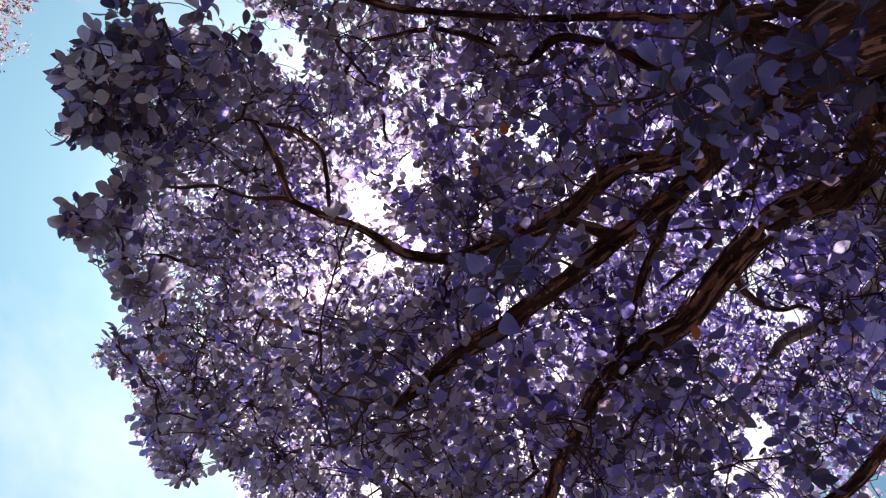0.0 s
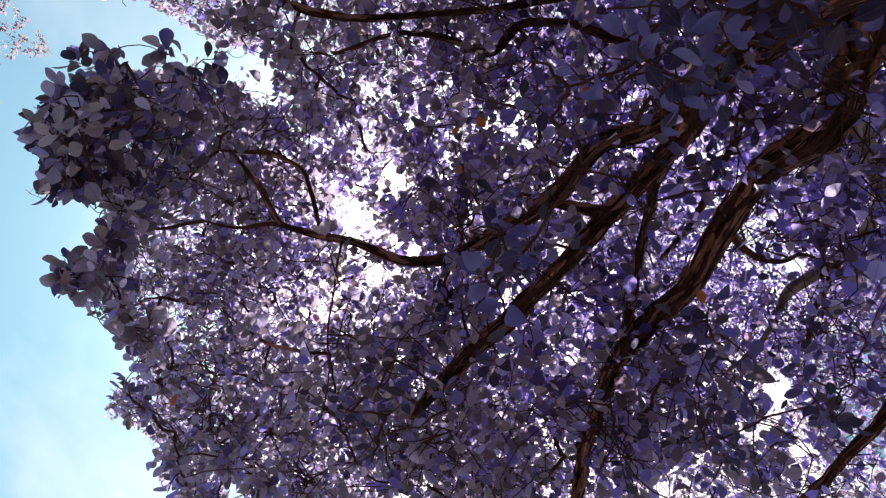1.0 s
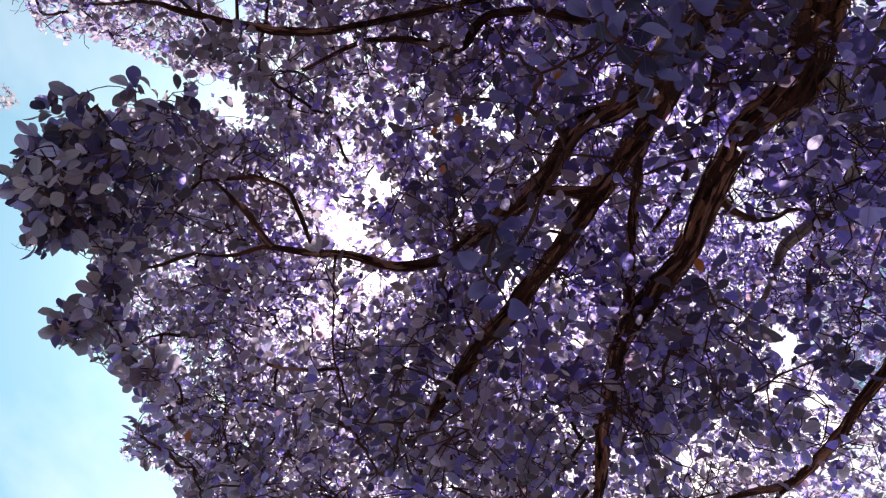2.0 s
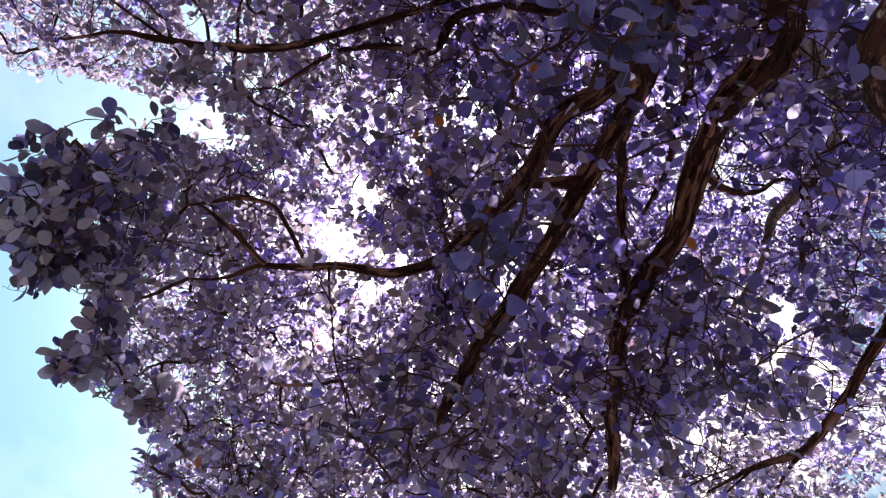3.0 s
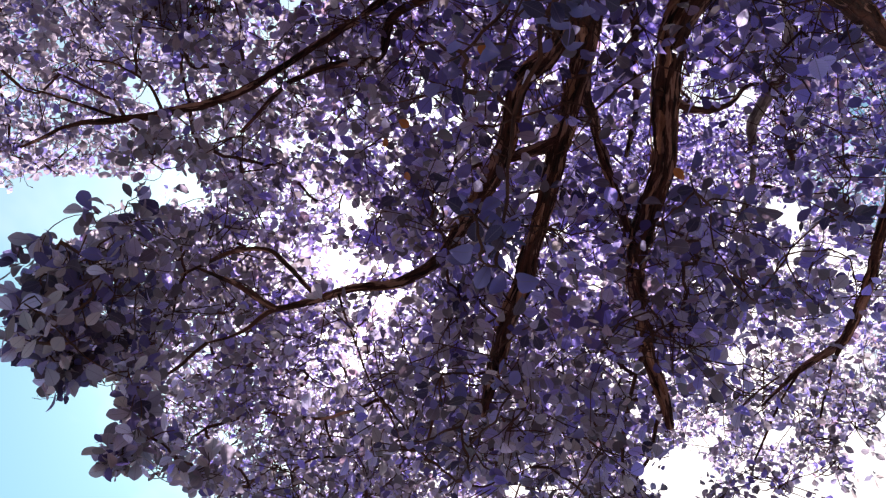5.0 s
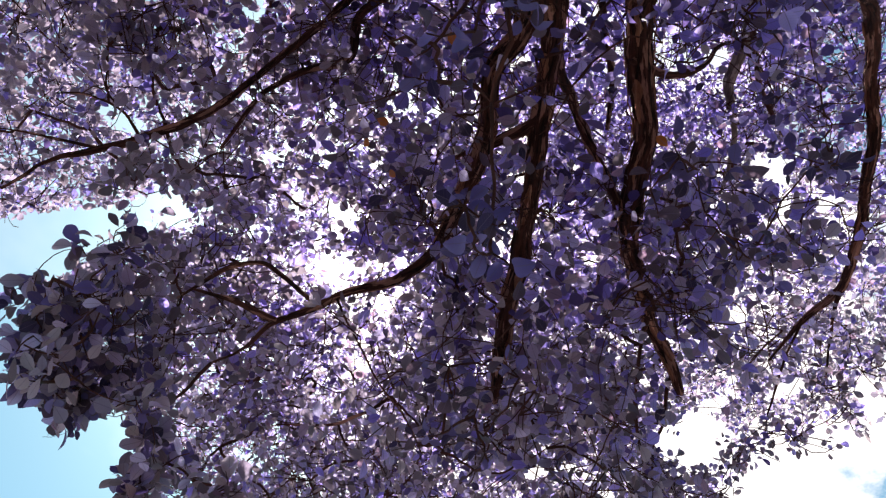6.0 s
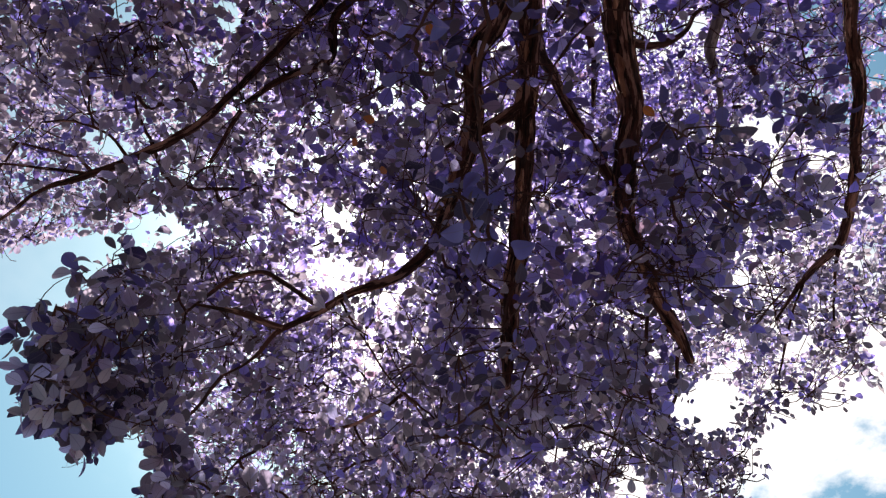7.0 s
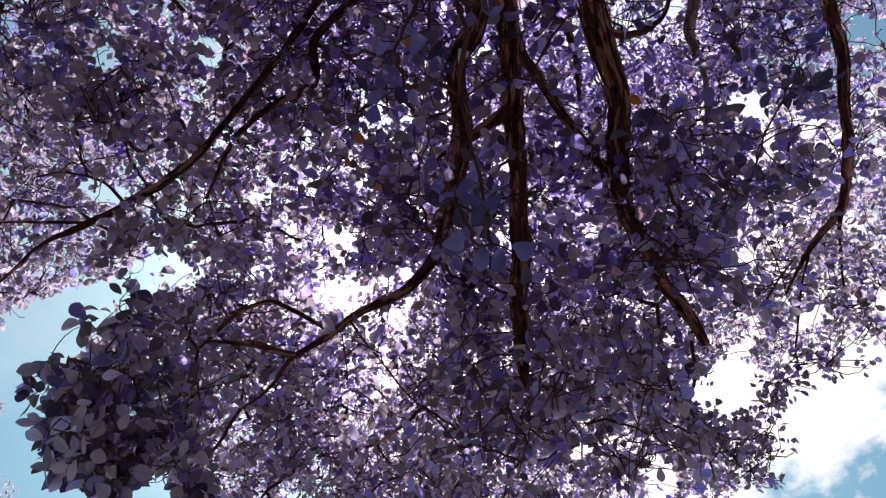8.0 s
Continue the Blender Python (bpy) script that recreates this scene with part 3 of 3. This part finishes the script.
def grow(nodes, roots, outline=None):
    """Joins every node to the nearest wood below it, from the limbs outwards. Gives each node's parent place and how many it carries."""
    place = np.vstack([roots, nodes])
    n0, n = len(roots), len(nodes)
    best = np.full(n, 1e9)
    link_to = np.zeros(n, int)
    for i in range(0, n0, 2000):
        d = np.linalg.norm(nodes[:, None] - roots[None, i:i + 2000], axis=2)
        j = d.argmin(1)
        better = d[np.arange(n), j] < best
        best[better], link_to[better] = d[np.arange(n), j][better], j[better] + i
    if outline:
        best[~inside(spread((nodes + place[link_to]) / 2), outline)] += 3.0
    done = np.zeros(n, bool)
    order = []
    for _ in range(n):
        k = int(np.where(done, 1e9, best).argmin())
        done[k] = True
        order.append(k)
        d = np.linalg.norm(nodes - nodes[k], axis=1) * 1.08
        better = np.nonzero((d < best) & ~done)[0]
        if outline and len(better):
            better = better[inside(spread((nodes[better] + nodes[k]) / 2), outline)]
        best[better], link_to[better] = d[better], n0 + k
    carried = np.ones(n)
    for k in reversed(order):
        if link_to[k] >= n0:
            carried[link_to[k] - n0] += carried[k]
    return place, link_to, carried


def bowed(a, b, ra, rb, rng, bow=0.12, steps=5):
    """A slightly crooked line from a to b."""
    s = np.linspace(0, 1, steps + 1)[:, None]
    d = np.linalg.norm(b - a)
    m = rng.normal(0, bow * d, 3) - np.array([0, 0, 0.04 * d])
    k = rng.normal(0, 0.026 * d, (steps + 1, 3)) * (s * (1 - s) * 4)
    p = a + (b - a) * s + m * (s * (1 - s) * 2) + k
    return np.c_[p, ra + (rb - ra) * s]


def shoots_at(rng, nodes, per, reach, leaves, flat=0.55, tilt=0.75):
    """Leafy shoots round each node: rows of where each leaf starts, its way, its face and its length, and the shoot lines."""
    base, way, up, size, lines, tips, owner = [], [], [], [], [], [], []
    for number, p in enumerate(nodes):
        near = []
        for _ in range(max(1, rng.poisson(per))):
            off = rng.normal(0, reach, 3) * (1, 1, flat)
            off *= min(1.0, 2.0 * reach / np.linalg.norm(off))
            tip = p + off
            ax = off / (np.linalg.norm(off) + 1e-6) + rng.normal(0, 0.35, 3) + (0, 0, 0.25)
            ax /= np.linalg.norm(ax)
            # later shoots spring from the earlier ones, not all from one point
            start = p + (near[int(rng.integers(len(near)))] - p) * rng.uniform(0.25, 0.8) if near and rng.random() < 0.75 else p
            near.append(tip)
            lines.append((start, tip))
            a = np.cross(ax, (0.3, 0.5, 0.8))
            a /= np.linalg.norm(a)
            b = np.cross(ax, a)
            n = max(3, rng.poisson(leaves))
            turn = rng.uniform(0, 6.28)
            for k in range(n):
                th = turn + k * 2.399 + rng.normal(0, 0.2)
                out = np.cos(th) * a + np.sin(th) * b
                back = (k / n) ** 1.3
                tips.append(tip)
                owner.append(number)
                base.append(tip - ax * back * 0.07 + out * 0.003)
                way.append(out * (0.95 + 0.3 * back) + ax * rng.uniform(0.15, 0.75) + (0, 0, -0.12))
                up.append(np.array((0, 0, 1.0)) + ax * 0.4 + rng.normal(0, tilt, 3))
                size.append(rng.uniform(0.034, 0.062))
    return np.array(base), np.array(way), np.array(up), np.array(size), lines, np.array(tips), np.array(owner)


def flake(line, rng):
    """A strip of paler bark that stands off the limb and curls away at its ends."""
    n = int(rng.integers(3, 9))
    i = int(rng.integers(2, max(3, len(line) - n - 2)))
    if i + n + 1 >= len(line) or line[i, 3] < 0.012:
        return None
    seg = line[i:i + n + 1]
    ax = seg[-1, :3] - seg[0, :3]
    ax /= np.linalg.norm(ax)
    u = np.cross(ax, (0.31, 0.2, 0.93))
    u /= np.linalg.norm(u)
    w = np.cross(ax, u)
    at, wide = rng.uniform(0, 6.28), rng.uniform(0.10, 0.42)
    verts, coords, faces = [], [], []
    for k, row in enumerate(seg):
        s = k / n
        half = wide * (0.25 + math.sin(math.pi * min(max(s, 0.02), 0.98)) * rng.uniform(0.6, 1.0))
        lift = 1.16 + 0.14 * abs(2 * s - 1) ** 4
        turn = at + rng.normal(0, 0.05)
        for side, r in ((-1, lift + 0.03), (0, lift + 0.06), (1, lift + 0.03), (0, lift - 0.06)):
            a = turn + side * half
            verts.append(row[:3] + (u * math.cos(a) + w * math.sin(a)) * row[3] * r)
            coords.append((math.cos(a) * row[3], math.sin(a) * row[3], 0.018 * (i + k)))
    for k in range(n):
        for c in range(4):
            a, b = 4 * k + c, 4 * k + (c + 1) % 4
            faces += [(a, b, b + 4), (a, b + 4, a + 4)]
    faces += [(0, 2, 1), (0, 3, 2), (4 * n, 4 * n + 1, 4 * n + 2), (4 * n, 4 * n + 2, 4 * n + 3)]
    return array_mesh("bark_flake", verts, faces, FLAKE, "bark", coords)


def tree_overhead():
    rng = np.random.default_rng(11)
    tree = thing("tree", "spreading tree with red-brown bark and violet leaves against the sun", "tree")
    line = smooth_line(TRUNK, 0.03)
    v, f, c = tube(line, 44, 0.10, 3.0)
    part("trunk", array_mesh("trunk", v, f, BARK, "bark", c), tree, "thick leaning trunk with furrowed red-brown bark")
    samples = [line[line[:, 2] > 2.6, :3][::4]]
    for i, (name, rows) in enumerate(LIMB_LINES.items()):
        rows = [(x, y, z, r * (0.49 if name == "great" else 0.53)) for x, y, z, r in rows]
        line = crooked(smooth_line(rows, 0.018), 0.010, i * 3.1)
        big = rows[0][3] > 0.03
        v, f, c = tube(line, 30 if big else 12, 0.24 if big else 0.2, 7.3 * i)
        limb = part("limb", array_mesh("limb", v, f, PALE_BARK if name == "upper" else BARK, "bark", c), tree,
                    name + (" limb with pale scaly bark" if name == "upper" else " limb with flaking red-brown bark"))
        samples.append(line[::4, :3])
        if name in ("great", "middle", "sunward", "far", "crossing"):
            for k in range(int(len(line) * (0.6 if name == "great" else 0.3))):
                me = flake(line, rng)
                if me:
                    part("bark_flake", me, limb)
    roots = np.vstack(samples)
    bare = np.vstack([smooth_line(rows, 0.03) for rows in LIMB_LINES.values() if rows[0][3] > 0.03])
    bare = bare[bare[:, 3] > 0.009]
    bare_q, bare_w = spread(bare[:, :3]), bare[:, 3] * 0.53 / (bare[:, 2] - EYE_HEIGHT) * 1.1 + 0.006

    line = smooth_line([(*p, r) for p, r in zip([(0.469, -0.396, 3.664), (0.489, -0.346, 3.669), (0.506, -0.285, 3.674), (0.524, -0.219, 3.677)], (0.011, 0.010, 0.008, 0.004))], 0.02)
    v, f, c = tube(line, 8, 0.15, 2.0)
    part("dead_twig", array_mesh("dead_twig", v, f, PALE_BARK, "bark", c), tree, "bare pale dead twig")

    # branchlets, from the low shade leaves to the sunlit top
    left = lambda q: q[0] < (-0.49 if q[1] < 0.8 else -0.45) and q[1] > 0.60
    full = lambda q: (-0.16 < q[0] < 0.24 and -0.2 < q[1] < 0.22) or (0.2 < q[0] < 0.42 and -0.2 < q[1] < 0.05) or (0.27 < q[0] < 0.56 and 0.22 < q[1] < 0.52) or (-0.10 < q[0] < 0.42 and 0.55 < q[1] < 0.86 and q[0] - 0.4 * q[1] < 0.12) or (-0.06 < q[0] < 0.16 and 0.30 < q[1] < 0.52)
    dusky = lambda q: -0.62 < q[0] < -0.08 and -0.2 < q[1] < 0.40
    fringe = np.array([(x * (0.965 if x < -0.55 else 0.945) * h, (0.40 + (y - 0.40) * 0.95) * h, h + EYE_HEIGHT) for (x, y), h in zip(SPRIGS, rng.uniform(1.45, 1.75, len(SPRIGS)))])
    layers = [
        ("rim", crown_nodes(rng, 23, 1.45, 2.1, left), 6, 0.09, 7, HAZED_MAUVE, FINE),
        ("fringe", crown_nodes(rng, 34, 1.9, 2.7, lambda q: q[1] > 0.90 and q[0] < 0.2), 7, 0.10, 8, HAZED_MAUVE, COARSE),
        ("edge", fringe, 3.0, 0.036, 8, HAZED_MAUVE, FINE),
        ("outermost", np.array(THIN_EDGE), 9.5, 0.07, 8, HAZED_MAUVE, FINE),
        ("low", crown_nodes(rng, 140, 1.75, 2.4, full), 6, 0.12, 6, VIOLET, FINE),
        ("middle", crown_nodes(rng, 640, 2.4, 3.5), 7, 0.15, 8, VIOLET, COARSE),
        ("high", crown_nodes(rng, 1500, 3.4, 5.0), 8, 0.20, 8, VIOLET, MOTE),
        ("side", crown_nodes(rng, 15, 1.9, 2.6, lambda q: 0.27 < q[0] < 0.56 and 0.24 < q[1] < 0.52), 6, 0.11, 7, HAZED_MAUVE, FINE),
        ("hanging", crown_nodes(rng, 12, 1.75, 2.3, lambda q: 0.10 < q[0] < 0.40 and 0.38 < q[1] < 0.74), 6, 0.11, 6, HAZED_MAUVE, FINE),
        ("shaded", np.vstack([crown_nodes(rng, 125, 2.4, 3.2, lambda q: -0.30 < q[0] < 0.44 and -0.2 < q[1] < 0.42),
                              crown_nodes(rng, 62, 2.4, 3.6, lambda q: -0.44 < q[0] < 0.06 and q[1] > 0.60), crown_nodes(rng, 14, 2.4, 3.6, lambda q: 0.06 < q[0] < 0.36 and q[1] > 0.60),
                              crown_nodes(rng, 28, 2.6, 3.6, lambda q: 0.02 < q[0] < 0.38 and 0.26 < q[1] < 0.62)]), 7, 0.15, 7, VIOLET, COARSE),
        ("shadowy", crown_nodes(rng, 104, 2.1, 3.2, dusky), 7, 0.13, 7, HAZED_MAUVE, COARSE),
        ("dense", np.vstack([crown_nodes(rng, 18, 2.1, 2.9, lambda q: -0.44 < q[0] < -0.24 and 0.46 < q[1] < 0.68), crown_nodes(rng, 8, 2.0, 2.6, lambda q: -0.51 < q[0] < -0.46 and 0.40 < q[1] < 0.56), crown_nodes(rng, 12, 1.9, 2.6, lambda q: -0.52 < q[0] < -0.38 and 0.54 < q[1] < 0.84)]), 7, 0.12, 7, HAZED_MAUVE, COARSE),
        ("fine", crown_nodes(rng, 230, 3.4, 5.0, lambda q: 0.16 < q[0] < 0.50 and -0.15 < q[1] < 0.26), 8, 0.20, 8, VIOLET, MOTE),
        # unseen leaves added to keep sky light off the leaves by the trunk
        ("screening", crown_nodes(rng, 200, 2.2, 4.6, lambda q: q[1] < -0.26), 8, 0.20, 7, VIOLET, MOTE),
        ("top", crown_nodes(rng, 1560, 4.9, 7.2), 9, 0.27, 9, VIOLET, MOTE),
    ]
    sprays = np.array(LOW_SPRAYS + DARK_TUFTS)
    nodes = np.vstack([l[1] for l in layers] + [sprays])
    place, to, carried = grow(nodes, roots, OUTLINE)
    pieces = []
    leafy = set(map(tuple, LOW_SPRAYS + DARK_TUFTS))
    for name, pts, per, reach, leaves, mat, shape in layers:
        base, way, up, size, lines, tips, owner = shoots_at(rng, pts, per, reach, leaves, tilt=0.45 if name in ("rim", "edge") else 0.75)
        q = spread(base + way / np.linalg.norm(way, axis=1, keepdims=True) * size[:, None] * 0.6)
        # whole rosettes stand in or out of the crown's ragged edge
        tq = spread(tips)
        out = tq - np.array([0.0, 0.40])
        tq = tq + out / np.linalg.norm(out, axis=1, keepdims=True) * (0.10 if name == "rim" else 0.045) / (tips[:, 2:] - EYE_HEIGHT)
        size *= {"rim": 1.02, "edge": 1.15, "outermost": 0.64, "screening": 1.7, "middle": 0.9, "fringe": 0.85}.get(name, 1.0)
        if name in ("rim", "edge"):  # the leaves shrink along the edge away from the big tuft
            size *= np.where((q[:, 1] > 0.93) & (q[:, 0] > -0.38), 0.70, np.where(q[:, 0] < -0.58, 1.02, 1.0))
        if name in ("high", "fine", "top"):  # the far side bears small leaves
            size *= np.where((q[:, 0] > 0.18) & (q[:, 1] < 0.28), 0.72, 1.0)
        keep = ~in_gap(q) | (rng.random(len(q)) < np.where(np.hypot(q[:, 0] + 0.12, q[:, 1] - 0.47) < 0.16, 0.28, 0.05)) & ~in_bay(q)
        if name in ("edge", "outermost"):
            keep = ~in_bay(q) | (q[:, 0] > -0.55)
        else:
            keep &= inside(tq, OUTLINE)
        if name in ("middle", "high", "top"):  # the outer edge is made of the large low leaves
            wide = q + (q - np.array([0.0, 0.40])) * 0.09
            keep &= inside(wide, OUTLINE) | (q[:, 0] > -0.3) | (q[:, 1] < 0.42)
        thin = np.array([noise.noise(Vector((x * 7, y * 7, 2.0))) + 0.5 * noise.noise(Vector((x * 17, y * 17, 8.0))) for x, y in q])
        if name not in ("rim", "edge"):  # little stands behind the outermost sprays
            keep &= rng.random(len(q)) > np.where((q[:, 0] < -0.42) & (q[:, 1] > 0.5), 0.08, np.where(q[:, 1] > 0.82, 0.15, 0.0))
        keep &= rng.random(len(q)) > np.where((q[:, 0] > 0.46) & (q[:, 1] > 0.22), 0.25, 0.0)
        keep &= rng.random(len(q)) > np.clip((thin - 0.22) * 2.2, 0, 0.5)
        if name in ("low", "middle", "shaded"):  # the far side is thin below and fine above
            keep &= rng.random(len(q)) > np.where((q[:, 0] > 0.20) & (q[:, 1] < 0.24) & (q[:, 1] > 0.04), 0.60, np.where((q[:, 0] > 0.38) & (q[:, 1] < 0.5), 0.25, 0.0))
        if name in ("low", "middle", "side", "shaded", "hanging", "shadowy"):  # few leaves hang straight under the bare limbs
            for k in np.nonzero(keep)[0]:
                near = np.hypot(*(bare_q - q[k]).T) < bare_w
                if near.any() and base[k][2] < bare[near][:, 2].max() + 0.02 and rng.random() < 0.88:
                    keep[k] = False
        base, way, up, size = base[keep], way[keep], up[keep], size[keep]
        # painted haze and shade: greyer leaves towards the open side, violet by the trunk
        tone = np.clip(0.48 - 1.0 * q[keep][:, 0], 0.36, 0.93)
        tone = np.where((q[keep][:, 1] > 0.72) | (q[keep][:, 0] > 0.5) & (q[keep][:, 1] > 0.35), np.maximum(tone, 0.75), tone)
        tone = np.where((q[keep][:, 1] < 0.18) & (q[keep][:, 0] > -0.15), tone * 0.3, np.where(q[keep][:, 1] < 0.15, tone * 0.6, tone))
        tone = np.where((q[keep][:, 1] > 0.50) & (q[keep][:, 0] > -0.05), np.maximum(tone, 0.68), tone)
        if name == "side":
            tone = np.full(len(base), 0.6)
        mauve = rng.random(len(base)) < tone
        qx, qy = q[keep].T
        # sunlight painted in: many high leaves on both sides turn paler lilac
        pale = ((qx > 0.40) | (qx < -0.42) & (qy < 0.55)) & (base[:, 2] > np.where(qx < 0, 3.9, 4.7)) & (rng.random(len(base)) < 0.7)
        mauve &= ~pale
        # painted shade: half of the rim leaves and part of the low ones
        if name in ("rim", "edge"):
            shade_dark = (rng.random(len(base)) < 0.50) & (qy < 0.93)
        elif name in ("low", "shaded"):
            shade_dark = ~mauve & (rng.random(len(base)) < np.where(qy < 0.26, 0.4, np.where(qx < -0.05, 0.08, 0.3)))
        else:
            shade_dark = np.zeros(len(base), bool)
        mauve &= ~shade_dark
        pale &= ~shade_dark
        for tone, pick in ((HAZED_MAUVE, mauve), (SUNLIT_LILAC, pale), (SHADE_NAVY, shade_dark), (VIOLET, ~mauve & ~pale & ~shade_dark)):
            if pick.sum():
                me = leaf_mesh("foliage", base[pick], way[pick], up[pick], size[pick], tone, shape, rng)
                part("foliage", me, tree, name + {HAZED_MAUVE: " haze-greyed mauve", SUNLIT_LILAC: " sun-paled lilac", SHADE_NAVY: " shade-darkened navy", VIOLET: " violet"}[tone] + " leaves in rosettes", "stuff")
        full = set(map(tuple, tips[keep]))
        lines = [(a, b) for a, b in lines if tuple(b) in full]
        leafy |= {tuple(p) for p, n in zip(pts, np.bincount(owner[keep], minlength=len(pts))) if n}
        for a, b in lines[::2] if name == "high" else lines if name != "top" else ():
            ends = spread(np.array([a, (a + b) / 2, b]))
            if name in ("middle", "high") and ends[2, 0] < -0.3 and ends[2, 1] > 0.42:
                ends += (ends - np.array([0.0, 0.40])) * 0.10
            if (name in ("edge", "outermost") or inside(ends, OUTLINE).all()) and not in_gap(ends, 1.2).any() and np.linalg.norm(b - a) < 0.26:
                pieces.append(tube(bowed(a, b, 0.0026, 0.0013, rng, 0.32, 3), 3, 0, len(pieces) * 0.11))
    v, f, c = joined(pieces)
    part("twigwork", array_mesh("twigwork", v, f, TWIG, "bark", c), tree, "fine dark twigs", "stuff")

    wood = []
    for k, p in enumerate(nodes):
        if carried[k] == 1 and tuple(p) not in leafy:
            continue
        if carried[k] == 1 and p[0] > 0.25 * (p[2] - EYE_HEIGHT) and p[2] > 3.9 and rng.random() < 0.5:
            continue
        if carried[k] <= 2 and np.linalg.norm(place[to[k]] - p) > 0.55:
            continue
        r = min(0.0023 * carried[k] ** 0.34, 0.0085 if p[2] > 4.1 else 0.0050)
        ends = spread(np.array([(place[to[k]] + p) / 2, p]))
        away = ends - np.array([0.0, 0.40])
        ends = ends + away / np.linalg.norm(away, axis=1, keepdims=True) * 0.09 / (p[2] - EYE_HEIGHT)
        if not inside(ends, OUTLINE).all():
            if carried[k] == 1 and p[2] > 3.75:
                continue
            r = 0.0016
        if in_gap(ends).any() or (ends[:, 0] > 0.42).any():
            r = min(r, 0.0022)
        wood.append(tube(bowed(place[to[k]], p, r * 1.15, r * 0.85, rng, 0.14, 5), 4, 0, k * 0.37))
    v, f, c = joined(wood)
    part("branchwork", array_mesh("branchwork", v, f, TWIG, "bark", c), tree, "many thin dark branchlets", "stuff")

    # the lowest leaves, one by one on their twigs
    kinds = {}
    # most of these leaves get their shade from the darkened navy
    for mat in (SHADE_NAVY, HAZED_MAUVE):
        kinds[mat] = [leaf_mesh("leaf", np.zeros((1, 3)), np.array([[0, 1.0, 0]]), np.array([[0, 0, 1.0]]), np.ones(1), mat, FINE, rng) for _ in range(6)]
    first = set(LOW_SPRAYS)
    for p in sprays:
        base = []
        while not len(base):
            base, way, up, size, lines, *_ = shoots_at(rng, p[None], 1.25 if tuple(p) in first else 1.9, 0.05, 5)
        size *= 1.0 if tuple(p) in first else 0.8
        v, f, c = joined([tube(bowed(a, b, 0.0022, 0.0013, rng, 0.12, 3), 4, 0, i * 0.2) for i, (a, b) in enumerate(lines)])
        twig = part("leafy_twig", array_mesh("leafy_twig", v, f, TWIG, "bark", c), tree, "low hanging twig with large leaves, most darkened for shade")
        for i in range(len(base)):
            w = Vector(way[i]).normalized()
            s = w.cross(Vector(up[i])).normalized()
            m = Matrix((s, w, s.cross(w))).transposed().to_4x4()
            ob = part("leaf", kinds[HAZED_MAUVE if base[i][0] < -0.5 else SHADE_NAVY][i % 6], twig)
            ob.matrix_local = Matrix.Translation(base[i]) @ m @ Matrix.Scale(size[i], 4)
    for i, p in enumerate(WITHERED):
        me = leaf_mesh("withered_leaf", np.zeros((1, 3)), rng.normal(0, 1, (1, 3)), np.array([[0.2, 0.1, 1.0]]), np.array([0.04]), RUST, FINE, rng)
        ob = part("withered_leaf", me, tree, "withered orange leaf")
        ob.location = (p[0] * p[2], p[1] * p[2], p[2] + EYE_HEIGHT)
    return tree


tree_overhead()


# ---- the trees around ----
def tree_around(x, y, height, crown, low, seed, leaves, mat, label):
    rng = np.random.default_rng(seed)
    tree = thing("tree", label, "tree", (x, y, 0), "trees around")
    lean = rng.normal(0, 0.25, 2)
    line = smooth_line([(0, 0, -0.2, 0.24), (0, 0, 0.3, 0.17), (lean[0] * 0.3, lean[1] * 0.3, height * 0.3, 0.14),
                        (lean[0], lean[1], height * 0.6, 0.09), (lean[0] * 1.2, lean[1] * 1.3, height * 0.88, 0.03)], 0.12)
    v, f, c = tube(line, 14, 0.12, seed)
    part("trunk", array_mesh("trunk", v, f, BARK, "bark", c), tree)
    roots = line[line[:, 2] > low * 0.8, :3]
    nodes = []
    while len(nodes) < leaves // 60:
        d = rng.normal(0, 1, 3)
        d /= np.linalg.norm(d)
        r = rng.uniform(0.45, 1.0) ** 0.6
        bump = 1 + 0.35 * noise.noise(Vector(d) * 2.3 + Vector((seed, 0, 0)))
        p = d * r * bump * (crown, crown, (height - low) / 2) + (lean[0], lean[1], (height + low) / 2)
        nodes.append(p)
    nodes = np.array(nodes)
    place, to, carried = grow(nodes, roots)
    wood = [tube(bowed(place[to[k]], p, min(0.002 * carried[k] ** 0.3, 0.005), min(0.002 * carried[k] ** 0.3, 0.004), rng, 0.1, 5), 4, 0, k) for k, p in enumerate(nodes)]
    v, f, c = joined(wood)
    part("branchwork", array_mesh("branchwork", v, f, PALE_BARK, "bark", c), tree, kind="stuff")
    base, way, up, size, lines, *_ = shoots_at(rng, nodes, 9, 0.22, 7)
    part("foliage", leaf_mesh("foliage", base, way, up, size * 1.75, mat, MOTE, rng), tree, "lilac leaves paled for sun and haze", "stuff")


AROUND = [(-9.0, 7.4, 12.0, 2.1, 6.8, 21), (5.7, 2.2, 10.0, 1.8, 3.2, 22), (2.7, 7.6, 10.8, 1.5, 3.0, 23), (-6.4, 0.2, 9.0, 1.8, 3.0, 24),
          (7.6, 7.6, 8.2, 2.4, 2.6, 25), (-1.5, -7.5, 9.0, 2.6, 2.8, 26), (5.5, -5.0, 8.8, 2.4, 2.8, 27), (-7.0, -4.5, 9.0, 2.6, 2.8, 28)]
for x, y, height, crown, low, seed in AROUND:
    tree_around(x, y, height, crown, low, seed, 26000 if seed == 21 else 9000 if seed == 22 else 2500, SUN_PALED, "slender tree with lilac leaves painted pale for sun and haze")
